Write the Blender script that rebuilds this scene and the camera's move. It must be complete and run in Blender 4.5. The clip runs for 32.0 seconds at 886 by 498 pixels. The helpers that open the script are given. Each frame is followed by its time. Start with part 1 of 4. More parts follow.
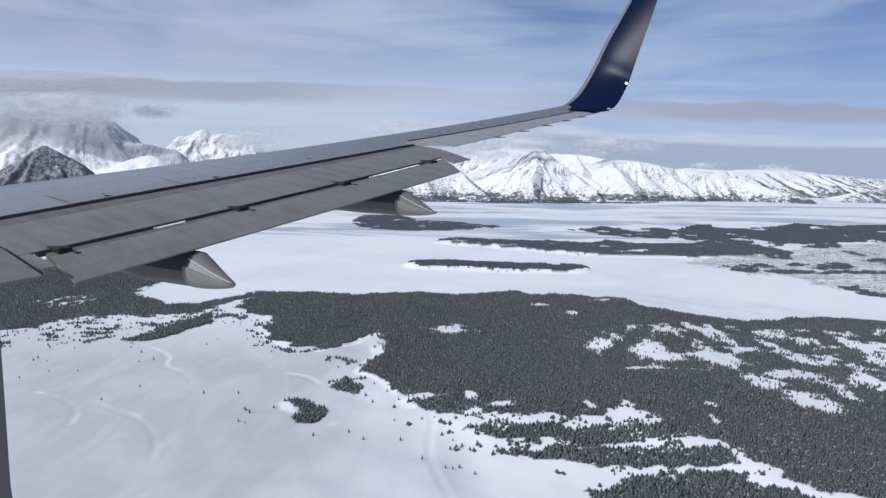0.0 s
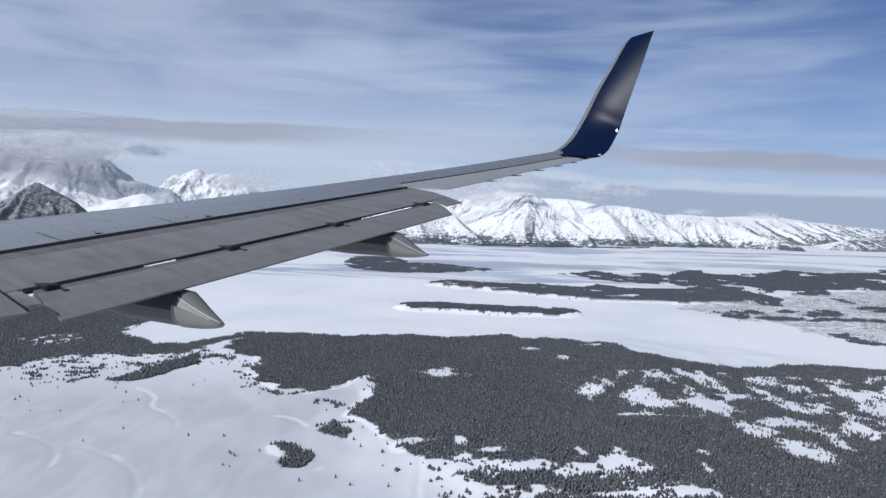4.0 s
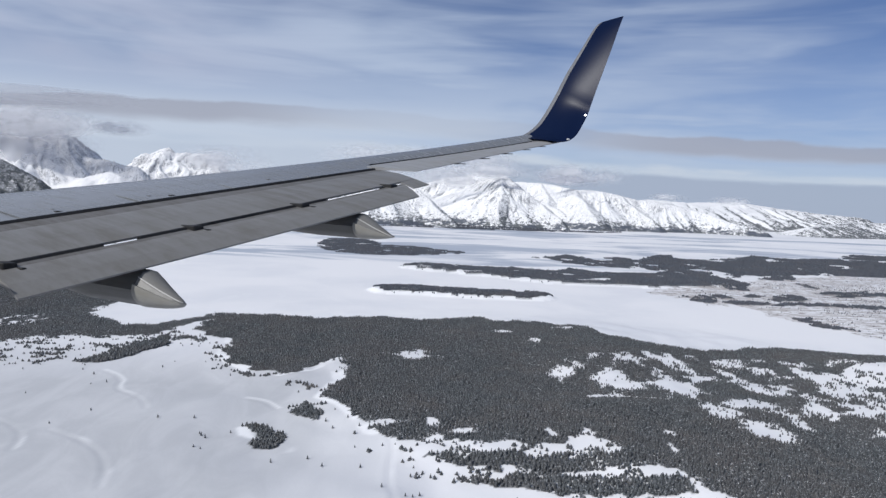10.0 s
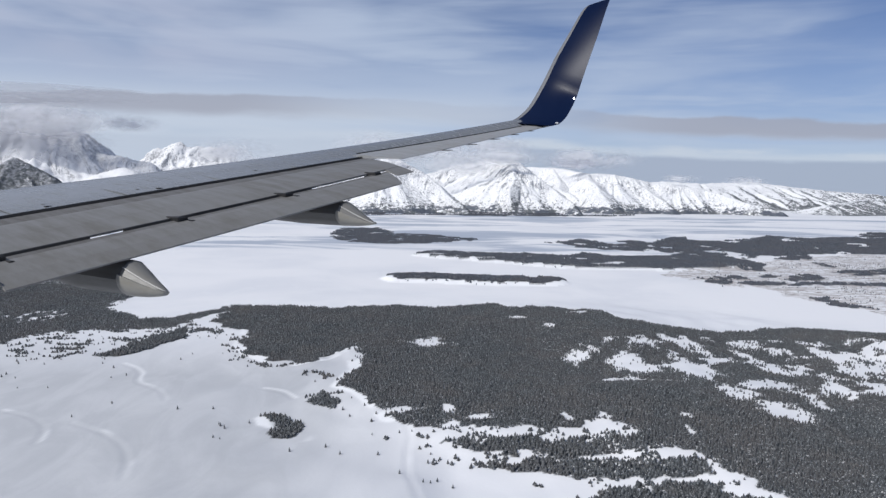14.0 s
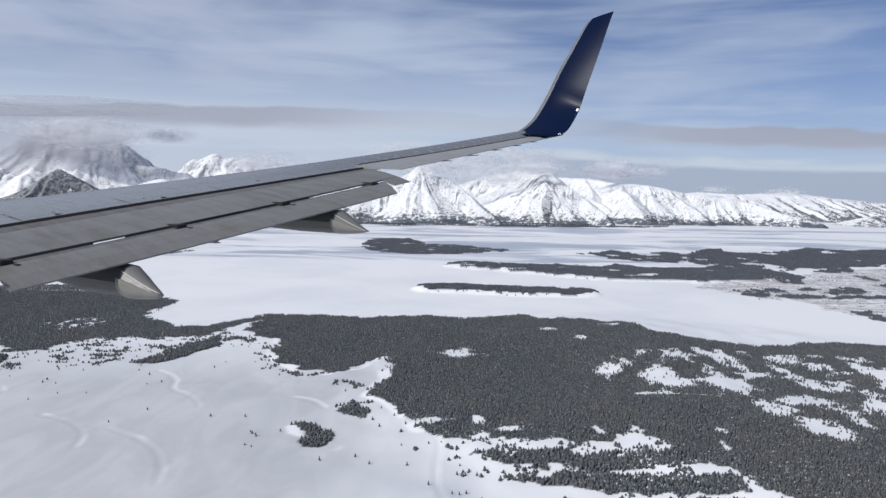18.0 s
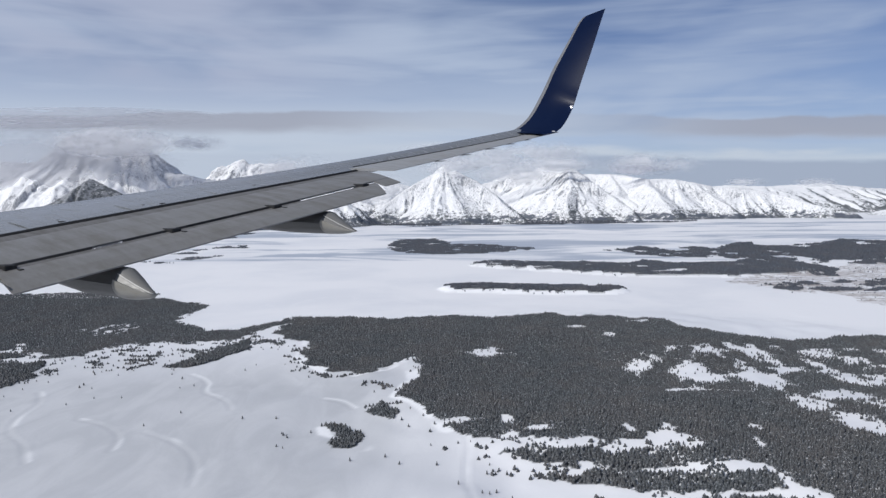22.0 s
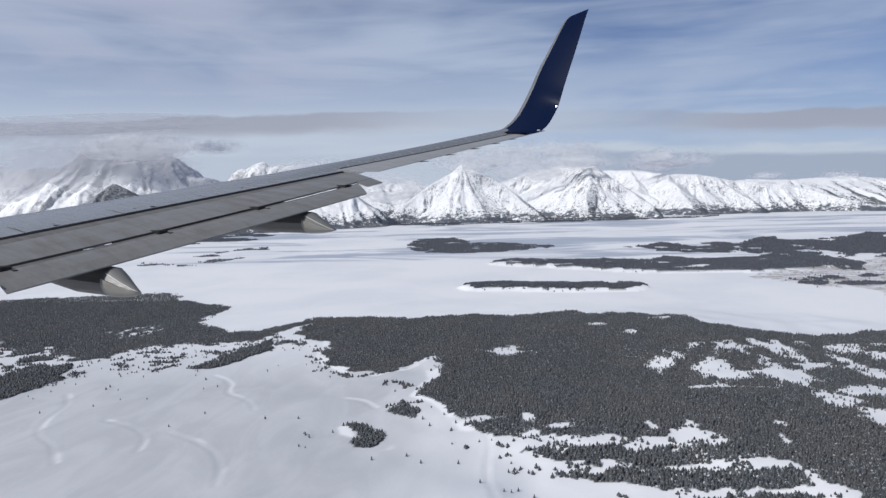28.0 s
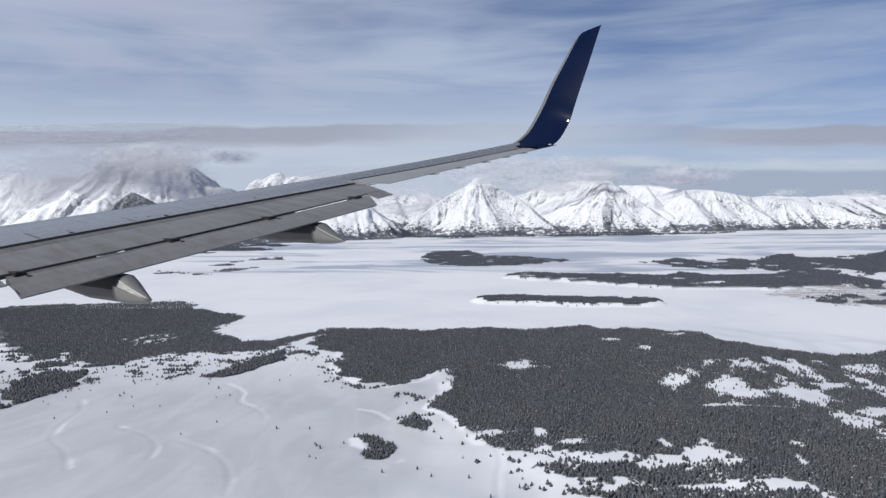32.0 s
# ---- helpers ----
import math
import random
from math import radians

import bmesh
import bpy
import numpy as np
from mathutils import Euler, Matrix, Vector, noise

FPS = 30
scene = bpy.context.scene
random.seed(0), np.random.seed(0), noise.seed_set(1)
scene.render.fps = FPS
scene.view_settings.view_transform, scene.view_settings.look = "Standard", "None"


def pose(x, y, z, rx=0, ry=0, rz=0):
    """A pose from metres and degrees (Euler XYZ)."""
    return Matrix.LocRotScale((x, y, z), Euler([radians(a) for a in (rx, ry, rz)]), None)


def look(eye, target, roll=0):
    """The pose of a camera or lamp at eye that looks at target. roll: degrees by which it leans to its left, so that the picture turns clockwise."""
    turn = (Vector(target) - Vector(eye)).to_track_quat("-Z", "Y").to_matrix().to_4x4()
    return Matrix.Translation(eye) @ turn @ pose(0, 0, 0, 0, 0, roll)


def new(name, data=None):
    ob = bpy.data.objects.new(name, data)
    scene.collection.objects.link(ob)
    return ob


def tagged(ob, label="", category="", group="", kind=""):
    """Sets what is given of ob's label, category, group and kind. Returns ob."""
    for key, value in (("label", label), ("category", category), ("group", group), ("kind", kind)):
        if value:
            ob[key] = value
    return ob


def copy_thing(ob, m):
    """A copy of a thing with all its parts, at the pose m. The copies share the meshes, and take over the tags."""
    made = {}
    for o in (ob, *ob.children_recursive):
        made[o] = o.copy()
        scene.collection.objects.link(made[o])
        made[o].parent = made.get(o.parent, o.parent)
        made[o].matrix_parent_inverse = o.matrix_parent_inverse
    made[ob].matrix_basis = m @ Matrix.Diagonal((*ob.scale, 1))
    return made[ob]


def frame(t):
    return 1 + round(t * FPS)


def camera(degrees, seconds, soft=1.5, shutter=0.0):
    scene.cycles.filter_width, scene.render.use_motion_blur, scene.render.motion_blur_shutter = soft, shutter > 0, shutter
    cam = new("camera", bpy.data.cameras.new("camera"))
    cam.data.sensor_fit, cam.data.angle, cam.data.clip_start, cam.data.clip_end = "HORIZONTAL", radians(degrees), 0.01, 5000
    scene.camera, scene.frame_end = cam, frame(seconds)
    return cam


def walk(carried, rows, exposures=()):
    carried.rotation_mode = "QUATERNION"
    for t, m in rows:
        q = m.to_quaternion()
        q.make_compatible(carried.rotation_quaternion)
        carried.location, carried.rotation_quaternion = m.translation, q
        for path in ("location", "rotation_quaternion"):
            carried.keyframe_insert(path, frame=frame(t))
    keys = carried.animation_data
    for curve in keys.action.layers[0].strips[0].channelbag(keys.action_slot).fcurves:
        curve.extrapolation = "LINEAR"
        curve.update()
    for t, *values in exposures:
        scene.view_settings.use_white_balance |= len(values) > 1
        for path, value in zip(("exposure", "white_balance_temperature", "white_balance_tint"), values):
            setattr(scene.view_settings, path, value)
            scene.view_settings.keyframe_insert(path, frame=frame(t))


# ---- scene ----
cam = camera(67.0, 32.0, soft=1.4)
# the camera is carried slowly aft along the cabin windows; seconds, place, turn about x, y, z
SEAT = (62.694, -37.515, 180.220)
PATH = [
    (0, 61.426, -36.813, 180.226, 82.37, -1.039, -0.636),
    (0.5, 61.426, -36.813, 180.226, 82.882, -1.125, -0.636),
    (1, 61.426, -36.813, 180.226, 83.304, -1.284, -0.836),
    (1.5, 61.426, -36.813, 180.226, 84.764, -1.995, -1.14),
    (2, 61.426, -36.814, 180.226, 86.105, -2.078, -1.269),
    (2.5, 61.427, -36.814, 180.226, 86.016, -1.806, -1.237),
    (3, 61.427, -36.814, 180.226, 85.8, -1.779, -1.233),
    (3.5, 61.428, -36.814, 180.226, 86.011, -1.81, -1.233),
    (5.5, 61.433, -36.817, 180.226, 85.876, -2.321, -1.595),
    (6, 61.436, -36.819, 180.226, 85.682, -2.506, -1.876),
    (6.5, 61.44, -36.821, 180.226, 85.313, -2.594, -2.283),
    (7, 61.446, -36.824, 180.226, 84.899, -2.228, -2.521),
    (7.5, 61.453, -36.828, 180.226, 84.638, -2.14, -2.517),
    (8, 61.464, -36.834, 180.226, 84.817, -2.541, -2.635),
    (8.5, 61.478, -36.842, 180.226, 85.037, -3.508, -2.792),
    (9, 61.498, -36.853, 180.226, 84.911, -3.495, -2.761),
    (9.5, 61.524, -36.868, 180.226, 84.89, -3.295, -3.002),
    (10, 61.557, -36.886, 180.225, 84.614, -2.596, -3.447),
    (10.5, 61.598, -36.908, 180.225, 84.429, -1.946, -3.779),
    (11, 61.646, -36.935, 180.225, 84.569, -2.046, -3.965),
    (11.5, 61.702, -36.966, 180.225, 84.716, -1.704, -3.859),
    (12, 61.763, -37, 180.224, 84.608, -1.145, -3.408),
    (12.5, 61.83, -37.037, 180.224, 84.423, -1.03, -2.999),
    (13, 61.901, -37.076, 180.224, 84.173, -1.361, -2.798),
    (13.5, 61.976, -37.118, 180.223, 84.021, -1.389, -2.624),
    (14, 62.054, -37.161, 180.223, 83.508, -1.127, -2.494),
    (14.5, 62.133, -37.205, 180.223, 83.335, -1.326, -2.327),
    (16.5, 62.47, -37.391, 180.221, 84.58, -1.716, -0.834),
    (17, 62.558, -37.439, 180.221, 84.425, -1.328, -0.666),
    (17.5, 62.646, -37.488, 180.22, 84.407, -1.204, -0.216),
    (18, 62.735, -37.538, 180.22, 84.371, -1.115, 0.193),
    (18.5, 62.824, -37.587, 180.219, 84.473, -1.241, 0.518),
    (19, 62.914, -37.637, 180.219, 84.619, -0.967, 0.89),
    (19.5, 63.003, -37.686, 180.219, 84.835, -0.751, 1.057),
    (20, 63.093, -37.736, 180.218, 84.675, -0.429, 1.296),
    (20.5, 63.182, -37.785, 180.218, 84.366, -0.26, 1.594),
    (21, 63.27, -37.834, 180.217, 84.273, -0.246, 1.715),
    (21.5, 63.358, -37.882, 180.217, 84.324, -0.079, 1.931),
    (22, 63.444, -37.93, 180.216, 84.351, 0.418, 2.27),
    (22.5, 63.529, -37.977, 180.216, 84.221, 0.619, 2.595),
    (23, 63.612, -38.023, 180.216, 84.326, 0.843, 2.805),
    (23.5, 63.693, -38.068, 180.215, 84.485, 1.103, 3.018),
    (24, 63.771, -38.111, 180.215, 84.505, 1.213, 3.483),
    (24.5, 63.847, -38.153, 180.214, 84.31, 1.007, 4.17),
    (25, 63.919, -38.193, 180.214, 84.63, 0.432, 4.601),
    (25.5, 63.988, -38.231, 180.214, 84.929, 0.517, 4.904),
    (27.5, 64.221, -38.36, 180.213, 84.384, 1.401, 3.814),
    (28, 64.267, -38.385, 180.212, 84.301, 1.393, 3.863),
    (28.5, 64.306, -38.407, 180.212, 84.006, 1.402, 4.125),
    (29, 64.339, -38.425, 180.212, 84.061, 1.103, 4.773),
    (29.5, 64.365, -38.44, 180.212, 84.803, 0.346, 5.298),
    (30, 64.384, -38.45, 180.212, 85.429, 0.116, 5.512),
    (30.5, 64.395, -38.456, 180.212, 85.399, 0.53, 5.479),
    (31, 64.398, -38.458, 180.212, 85.294, 0.729, 5.563),
    (31.5, 64.392, -38.455, 180.212, 85.29, 0.635, 5.42),
    (32, 64.377, -38.446, 180.212, 85.392, 0.649, 5.134),
]

walk(cam, [(r[0], pose(*r[1:])) for r in PATH], exposures=[(0, -0.05, 6050, 10), (3.5, -0.05, 6050, 10), (8, -0.04, 6270, 10), (12, -0.03, 6350, 10), (18, -0.03, 6370, 10), (22, -0.09, 6350, 10), (25, -0.13, 6350, 10), (32, -0.09, 6370, 10)])

# ---- sky, sun ----
SUN = Vector((-0.60, -0.48, 0.62)).normalized()
world = bpy.data.worlds.new("sky")
scene.world = world
world.use_nodes = True


class Nodes:
    """A small helper that lays nodes and links them."""

    def __init__(self, tree):
        self.tree = tree

    def add(self, kind, inputs=()):
        n = self.tree.nodes.new(kind)
        for k, v in dict(inputs).items():
            self.put(n.inputs[k], v)
        return n

    def put(self, socket, v):
        if isinstance(v, bpy.types.NodeSocket):
            self.tree.links.new(v, socket)
        elif isinstance(v, bpy.types.Node):
            self.tree.links.new(v.outputs[0], socket)
        else:
            socket.default_value = v

    def math(self, op, a, b=0.0, clamp=False):
        n = self.add("ShaderNodeMath")
        n.operation, n.use_clamp = op, clamp
        self.put(n.inputs[0], a)
        self.put(n.inputs[1], b)
        return n.outputs[0]

    def span(self, v, a, b, c=0.0, d=1.0, smooth=True):
        n = self.add("ShaderNodeMapRange", {"Value": v, "From Min": a, "From Max": b, "To Min": c, "To Max": d})
        n.interpolation_type = "SMOOTHSTEP" if smooth else "LINEAR"
        return n.outputs[0]

    def mix(self, fac, a, b, blend="MIX"):
        n = self.add("ShaderNodeMix")
        n.data_type, n.blend_type = "RGBA", blend
        self.put(n.inputs[0], fac)
        for s, v in ((n.inputs[6], a), (n.inputs[7], b)):
            self.put(s, (*v, 1) if isinstance(v, tuple) and len(v) == 3 else v)
        return n.outputs[2]

    def noise(self, vec, scale, detail=4.0, rough=0.55, distort=0.0):
        n = self.add("ShaderNodeTexNoise", {"Scale": scale, "Detail": detail, "Roughness": rough, "Distortion": distort})
        if vec is not None:
            self.put(n.inputs["Vector"], vec)
        return n.outputs[0]

    def attribute(self, name):
        n = self.add("ShaderNodeAttribute")
        n.attribute_name = name
        return n.outputs["Fac"]

    def scaled(self, vec, s):
        n = self.add("ShaderNodeMapping")
        self.put(n.inputs["Vector"], vec)
        n.inputs["Scale"].default_value = s
        return n.outputs[0]


def build_sky():
    w = Nodes(world.node_tree)
    world.node_tree.nodes.clear()
    sky = w.add("ShaderNodeTexSky")
    sky.sky_type, sky.sun_disc = "NISHITA", False
    sky.sun_elevation, sky.sun_rotation = math.asin(SUN.z), math.atan2(SUN.x, SUN.y)
    sky.altitude, sky.air_density, sky.dust_density, sky.ozone_density = 2500.0, 1.0, 0.6, 1.6
    blue = w.mix(1.0, sky.outputs[0], (0.034, 0.047, 0.070), "MULTIPLY")
    way = w.add("ShaderNodeTexCoord").outputs["Generated"]
    xyz = w.add("ShaderNodeSeparateXYZ", {0: way})
    x, z = xyz.outputs[0], xyz.outputs[2]
    # thin veils of cirrus, drawn out along the horizon
    wide = w.noise(w.scaled(way, (1.0, 1.0, 5.0)), 2.1, 4.0, 0.5, 0.5)
    fine = w.noise(w.scaled(way, (1.6, 1.6, 15.0)), 2.0, 4.0, 0.5, 0.5)
    veil = w.math("ADD", w.math("MULTIPLY", wide, 0.6), w.math("MULTIPLY", fine, 0.4))
    veil = w.math("ADD", veil, w.math("MULTIPLY", x, -0.15))
    thick = w.span(veil, 0.29, 0.68, 0.12, 0.94)
    low = w.span(z, 0.30, 0.07)
    cover = w.math("MAXIMUM", thick, w.math("MULTIPLY", low, w.span(veil, 0.30, 0.55, 0.45, 0.95)))
    # a clear deep blue gap high in the west
    rift = w.math("MULTIPLY", w.span(z, 0.20, 0.34), w.span(w.math("ABSOLUTE", w.math("SUBTRACT", x, 0.08)), 0.60, 0.20))
    cover = w.math("MULTIPLY", cover, w.math("SUBTRACT", 1.0, w.math("MULTIPLY", rift, w.span(veil, 0.75, 0.35, 0.3, 0.85))))
    col = w.mix(cover, blue, (0.50, 0.585, 0.735))
    # pale haze on the horizon
    col = w.mix(w.span(z, 0.10, 0.01, 0.0, 0.55), col, (0.57, 0.64, 0.74))
    pale = w.math("MULTIPLY", w.span(z, 0.125, 0.075), w.span(x, 0.30, -0.02))
    col = w.mix(w.math("MULTIPLY", pale, w.span(wide, 0.3, 0.6, 0.45, 0.85)), col, (0.60, 0.665, 0.765))
    # a lilac-white veil high up in the south
    lilac = w.math("MULTIPLY", w.span(x, 0.0, -0.45), w.span(z, 0.09, 0.16))
    col = w.mix(w.math("MULTIPLY", lilac, w.span(wide, 0.35, 0.6, 0.2, 0.75)), col, (0.465, 0.505, 0.645))
    # one long grey bank of stratus, and a lower one towards the north
    rag = w.noise(w.scaled(way, (3.0, 3.0, 14.0)), 2.4, 5.0, 0.55)
    rise = w.math("DIVIDE", z, w.math("MAXIMUM", xyz.outputs[1], 0.25))
    tilt = w.math("ADD", rise, w.math("ADD", w.span(x, -0.15, 0.48, 0.0, 0.018), w.math("MULTIPLY", rag, -0.022)))
    lump = w.math("MULTIPLY", w.math("SUBTRACT", w.noise(w.scaled(way, (1.0, 1.0, 0.2)), 11.0, 4.0, 0.6), 0.5), 0.012)
    crown = w.math("ADD", tilt, lump)
    bank = w.math("MULTIPLY", w.span(tilt, 0.058, 0.078), w.span(crown, 0.0985, 0.0925))
    side = w.math("ABSOLUTE", w.math("SUBTRACT", x, 0.06))
    gap = w.span(side, 0.08, 0.34, 0.25, 1.0)
    col = w.mix(w.math("MULTIPLY", w.math("MULTIPLY", bank, gap), 0.8), col, (0.375, 0.395, 0.475))
    clear = w.math("MULTIPLY", w.span(tilt, 0.040, 0.050), w.span(tilt, 0.073, 0.062))
    col = w.mix(w.math("MULTIPLY", w.math("MULTIPLY", clear, w.span(x, -0.25, 0.2, 0.15, 1.0)), w.span(fine, 0.4, 0.6, 0.1, 0.6)), col, (0.40, 0.52, 0.72))
    strip = w.math("MULTIPLY", w.span(tilt, 0.030, 0.040), w.span(tilt, 0.054, 0.045))
    col = w.mix(w.math("MULTIPLY", w.math("MULTIPLY", strip, w.span(x, -0.1, 0.25, 0.2, 1.0)), w.span(rag, 0.35, 0.6, 0.35, 0.8)), col, (0.62, 0.68, 0.76))
    under = w.math("MULTIPLY", w.span(tilt, 0.040, 0.031), w.span(x, -0.05, 0.3, 0.15, 0.8))
    col = w.mix(under, col, (0.38, 0.44, 0.56))
    out = w.add("ShaderNodeBackground", {"Color": col, "Strength": 0.96})
    w.add("ShaderNodeOutputWorld", {0: out})


build_sky()
sun = new("sun", bpy.data.lights.new("sun", "SUN"))
sun.data.energy, sun.data.angle, sun.data.color = 3.4, radians(0.6), (1.0, 0.965, 0.91)
sun.matrix_world = look((0, 0, 900), Vector((0, 0, 900)) - SUN)


# ---- materials ----
def material(name, rough=0.5, metal=0.0, coat=0.0):
    m = bpy.data.materials.new(name)
    m.use_nodes = True
    n = Nodes(m.node_tree)
    b = m.node_tree.nodes["Principled BSDF"]
    b.inputs["Roughness"].default_value, b.inputs["Metallic"].default_value = rough, metal
    b.inputs["Coat Weight"].default_value = coat
    return m, n, b


def place_of(n):
    return n.add("ShaderNodeNewGeometry").outputs["Position"]


def bump(n, b, height, strength, distance):
    k = n.add("ShaderNodeBump", {"Height": height, "Strength": strength, "Distance": distance})
    n.put(b.inputs["Normal"], k)


def paint(name, colour, rough=0.35, metal=0.0, dirt=0.25, grain=3.0, coat=0.0, gloss=0.5, relief=0.06):
    """Painted or bare metal with streaks of grime along the airflow."""
    m, n, b = material(name, rough, metal, coat)
    b.inputs["Specular IOR Level"].default_value = gloss
    v = n.add("ShaderNodeTexCoord").outputs["Object"]
    streak = n.noise(n.scaled(v, (0.5, 3.2, 3.2)), grain, 6.0, 0.65)
    blot = n.noise(v, 0.7, 4.0, 0.6)
    f = n.span(n.math("ADD", n.math("MULTIPLY", streak, 0.6), n.math("MULTIPLY", blot, 0.4)), 0.42, 0.68)
    dark = tuple(c * (1 - dirt) * k for c, k in zip(colour, (1.0, 0.97, 0.92)))
    n.put(b.inputs["Base Color"], n.mix(f, colour, dark))
    n.put(b.inputs["Roughness"], n.span(streak, 0.3, 0.7, rough * 0.85, rough * 1.25))
    bump(n, b, n.noise(v, 14.0, 3.0), relief, 0.01)
    return m


def snow_ground():
    m, n, b = material("wind_packed_snow", 0.75)
    v = place_of(n)
    big = n.noise(v, 0.004, 5.0, 0.55, 0.4)
    drift = n.noise(n.scaled(v, (1.0, 0.45, 1.0)), 0.03, 6.0, 0.6, 0.8)
    grain = n.noise(v, 0.35, 5.0, 0.6)
    col = n.mix(n.span(big, 0.38, 0.66), (0.83, 0.83, 0.84), (0.745, 0.755, 0.78))
    col = n.mix(n.span(drift, 0.52, 0.72, 0.0, 0.4), col, (0.82, 0.825, 0.84))
    # cloud shade over the near snowfield, put into the colour as grey
    near_shade = n.attribute("near_shade")
    col = n.mix(n.math("MULTIPLY", near_shade, n.span(drift, 0.35, 0.65, 0.95, 0.7)), col, (0.49, 0.503, 0.522))
    # sunlit faces of bluffs, channel banks and wood edges, put into the colour
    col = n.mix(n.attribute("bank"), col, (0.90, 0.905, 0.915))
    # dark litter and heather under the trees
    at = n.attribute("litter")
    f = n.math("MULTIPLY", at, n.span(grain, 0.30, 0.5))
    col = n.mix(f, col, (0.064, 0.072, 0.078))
    # brush that shows through the snow of the marsh
    brush = n.attribute("brush")
    speck = n.span(n.noise(n.scaled(v, (0.5, 1.0, 1.0)), 0.11, 8.0, 0.75), 0.47, 0.60)
    reed = n.span(n.noise(n.scaled(v, (0.22, 1.0, 1.0)), 0.045, 6.0, 0.65, 0.6), 0.44, 0.60)
    col = n.mix(n.math("MULTIPLY", brush, n.math("MULTIPLY", reed, 0.65)), col, (0.44, 0.405, 0.385))
    col = n.mix(n.math("MULTIPLY", brush, speck), col, (0.32, 0.285, 0.265))
    # bluish sweeps on the far ice: cloud shadows put into the colour
    ice = n.attribute("ice")
    shade_sweep = n.span(n.noise(n.scaled(v, (0.35, 1.0, 1.0)), 0.0042, 6.0, 0.6, 0.9), 0.47, 0.60)
    col = n.mix(n.math("MULTIPLY", ice, shade_sweep), col, (0.42, 0.465, 0.54))
    n.put(b.inputs["Base Color"], col)
    bump(n, b, n.math("ADD", n.noise(v, 0.02, 5.0, 0.5), n.math("MULTIPLY", grain, 0.1)), 0.35, 2.0)
    return m


def snow_mountain(name, rock, amount, forest, north=0.0, belt=0.0):
    """Snow over rock ribs; amount: share of bare rock; forest: height to which dark timber stands, thicker on north slopes."""
    m, n, b = material(name, 0.8)
    g = n.add("ShaderNodeNewGeometry")
    facing = n.add("ShaderNodeSeparateXYZ", {0: g.outputs["Normal"]})
    v, up, side = g.outputs["Position"], facing.outputs[2], facing.outputs[0]
    z = n.add("ShaderNodeSeparateXYZ", {0: v}).outputs[2]
    fall = n.add("ShaderNodeAttribute")
    fall.attribute_name = "fall"
    rib = n.math("ADD", n.math("MULTIPLY", n.noise(fall.outputs["Vector"], 0.06, 8.0, 0.66, 0.35), 0.55), n.math("MULTIPLY", n.noise(fall.outputs["Vector"], 0.21, 6.0, 0.7, 0.3), 0.45))
    fine = n.noise(n.scaled(v, (1.0, 0.5, 0.5)), 0.22, 6.0, 0.75)
    steep = n.span(up, 0.84, 0.60)
    bare = n.math("ADD", n.math("MULTIPLY", rib, 0.58), n.math("ADD", n.math("MULTIPLY", fine, 0.42), n.math("MULTIPLY", steep, 0.07)))
    f = n.span(bare, 0.655 - amount, 0.72 - amount)
    col = n.mix(n.math("MULTIPLY", f, 0.8), (0.84, 0.845, 0.855), rock)
    speck = n.span(n.math("ADD", n.noise(v, 0.07, 8.0, 0.75), n.math("ADD", n.span(z, 0.0, forest, 0.15, -0.13, False), n.math("MULTIPLY", side, north))), 0.55, 0.62)
    col = n.mix(n.math("MULTIPLY", speck, 0.9), col, (0.055, 0.065, 0.07))
    # a closed belt of timber along the foot, with snowy gaps
    if belt:
        reach = n.math("ADD", z, n.math("MULTIPLY", n.math("SUBTRACT", n.noise(n.scaled(v, (1.0, 0.6, 0.3)), 0.011, 5.0, 0.6), 0.5), -belt * 2.6))
        wood = n.math("MULTIPLY", n.span(reach, belt * 1.05, belt * 0.75), n.span(n.noise(n.scaled(v, (0.45, 1.0, 1.0)), 0.026, 6.0, 0.7), 0.47, 0.54))
        # distance haze is put into the timber's blue-grey
        col = n.mix(n.math("MULTIPLY", wood, 0.95), col, (0.075, 0.088, 0.115))
    n.put(b.inputs["Base Color"], col)
    bump(n, b, n.math("ADD", rib, n.math("MULTIPLY", fine, 0.3)), 0.5, 7.0)
    return m


def conifer_green(name, colour, snowy):
    m, n, b = material(name, 0.85)
    rnd = n.add("ShaderNodeNewGeometry").outputs["Random Per Island"]
    v = place_of(n)
    stand = n.noise(v, 0.012, 4.0, 0.6)
    a = n.mix(rnd, tuple(c * 0.55 for c in colour), tuple(c * 1.6 for c in colour))
    a = n.mix(n.span(stand, 0.35, 0.7, 0.0, 0.5), a, tuple(c * k for c, k in zip(colour, (1.5, 1.25, 1.15))))
    # bare grey-brown aspens among the pines
    aspen = n.math("MULTIPLY", n.span(n.noise(v, 0.03, 5.0, 0.65), 0.50, 0.64), n.span(rnd, 0.2, 0.8))
    a = n.mix(n.math("MULTIPLY", aspen, 0.4), a, (0.125, 0.108, 0.098))
    up = n.add("ShaderNodeSeparateXYZ", {0: n.add("ShaderNodeNewGeometry").outputs["Normal"]}).outputs[2]
    # snow dusting, strengthened so that haze is put into the needles' colour too
    frost = n.math("MULTIPLY", n.span(n.noise(v, 0.9, 4.0, 0.7), 0.52, 0.7), n.span(up, 0.1, 0.6, 0.3, 1.0))
    n.put(b.inputs["Base Color"], n.mix(n.math("MULTIPLY", frost, snowy), a, (0.70, 0.74, 0.78)))
    return m


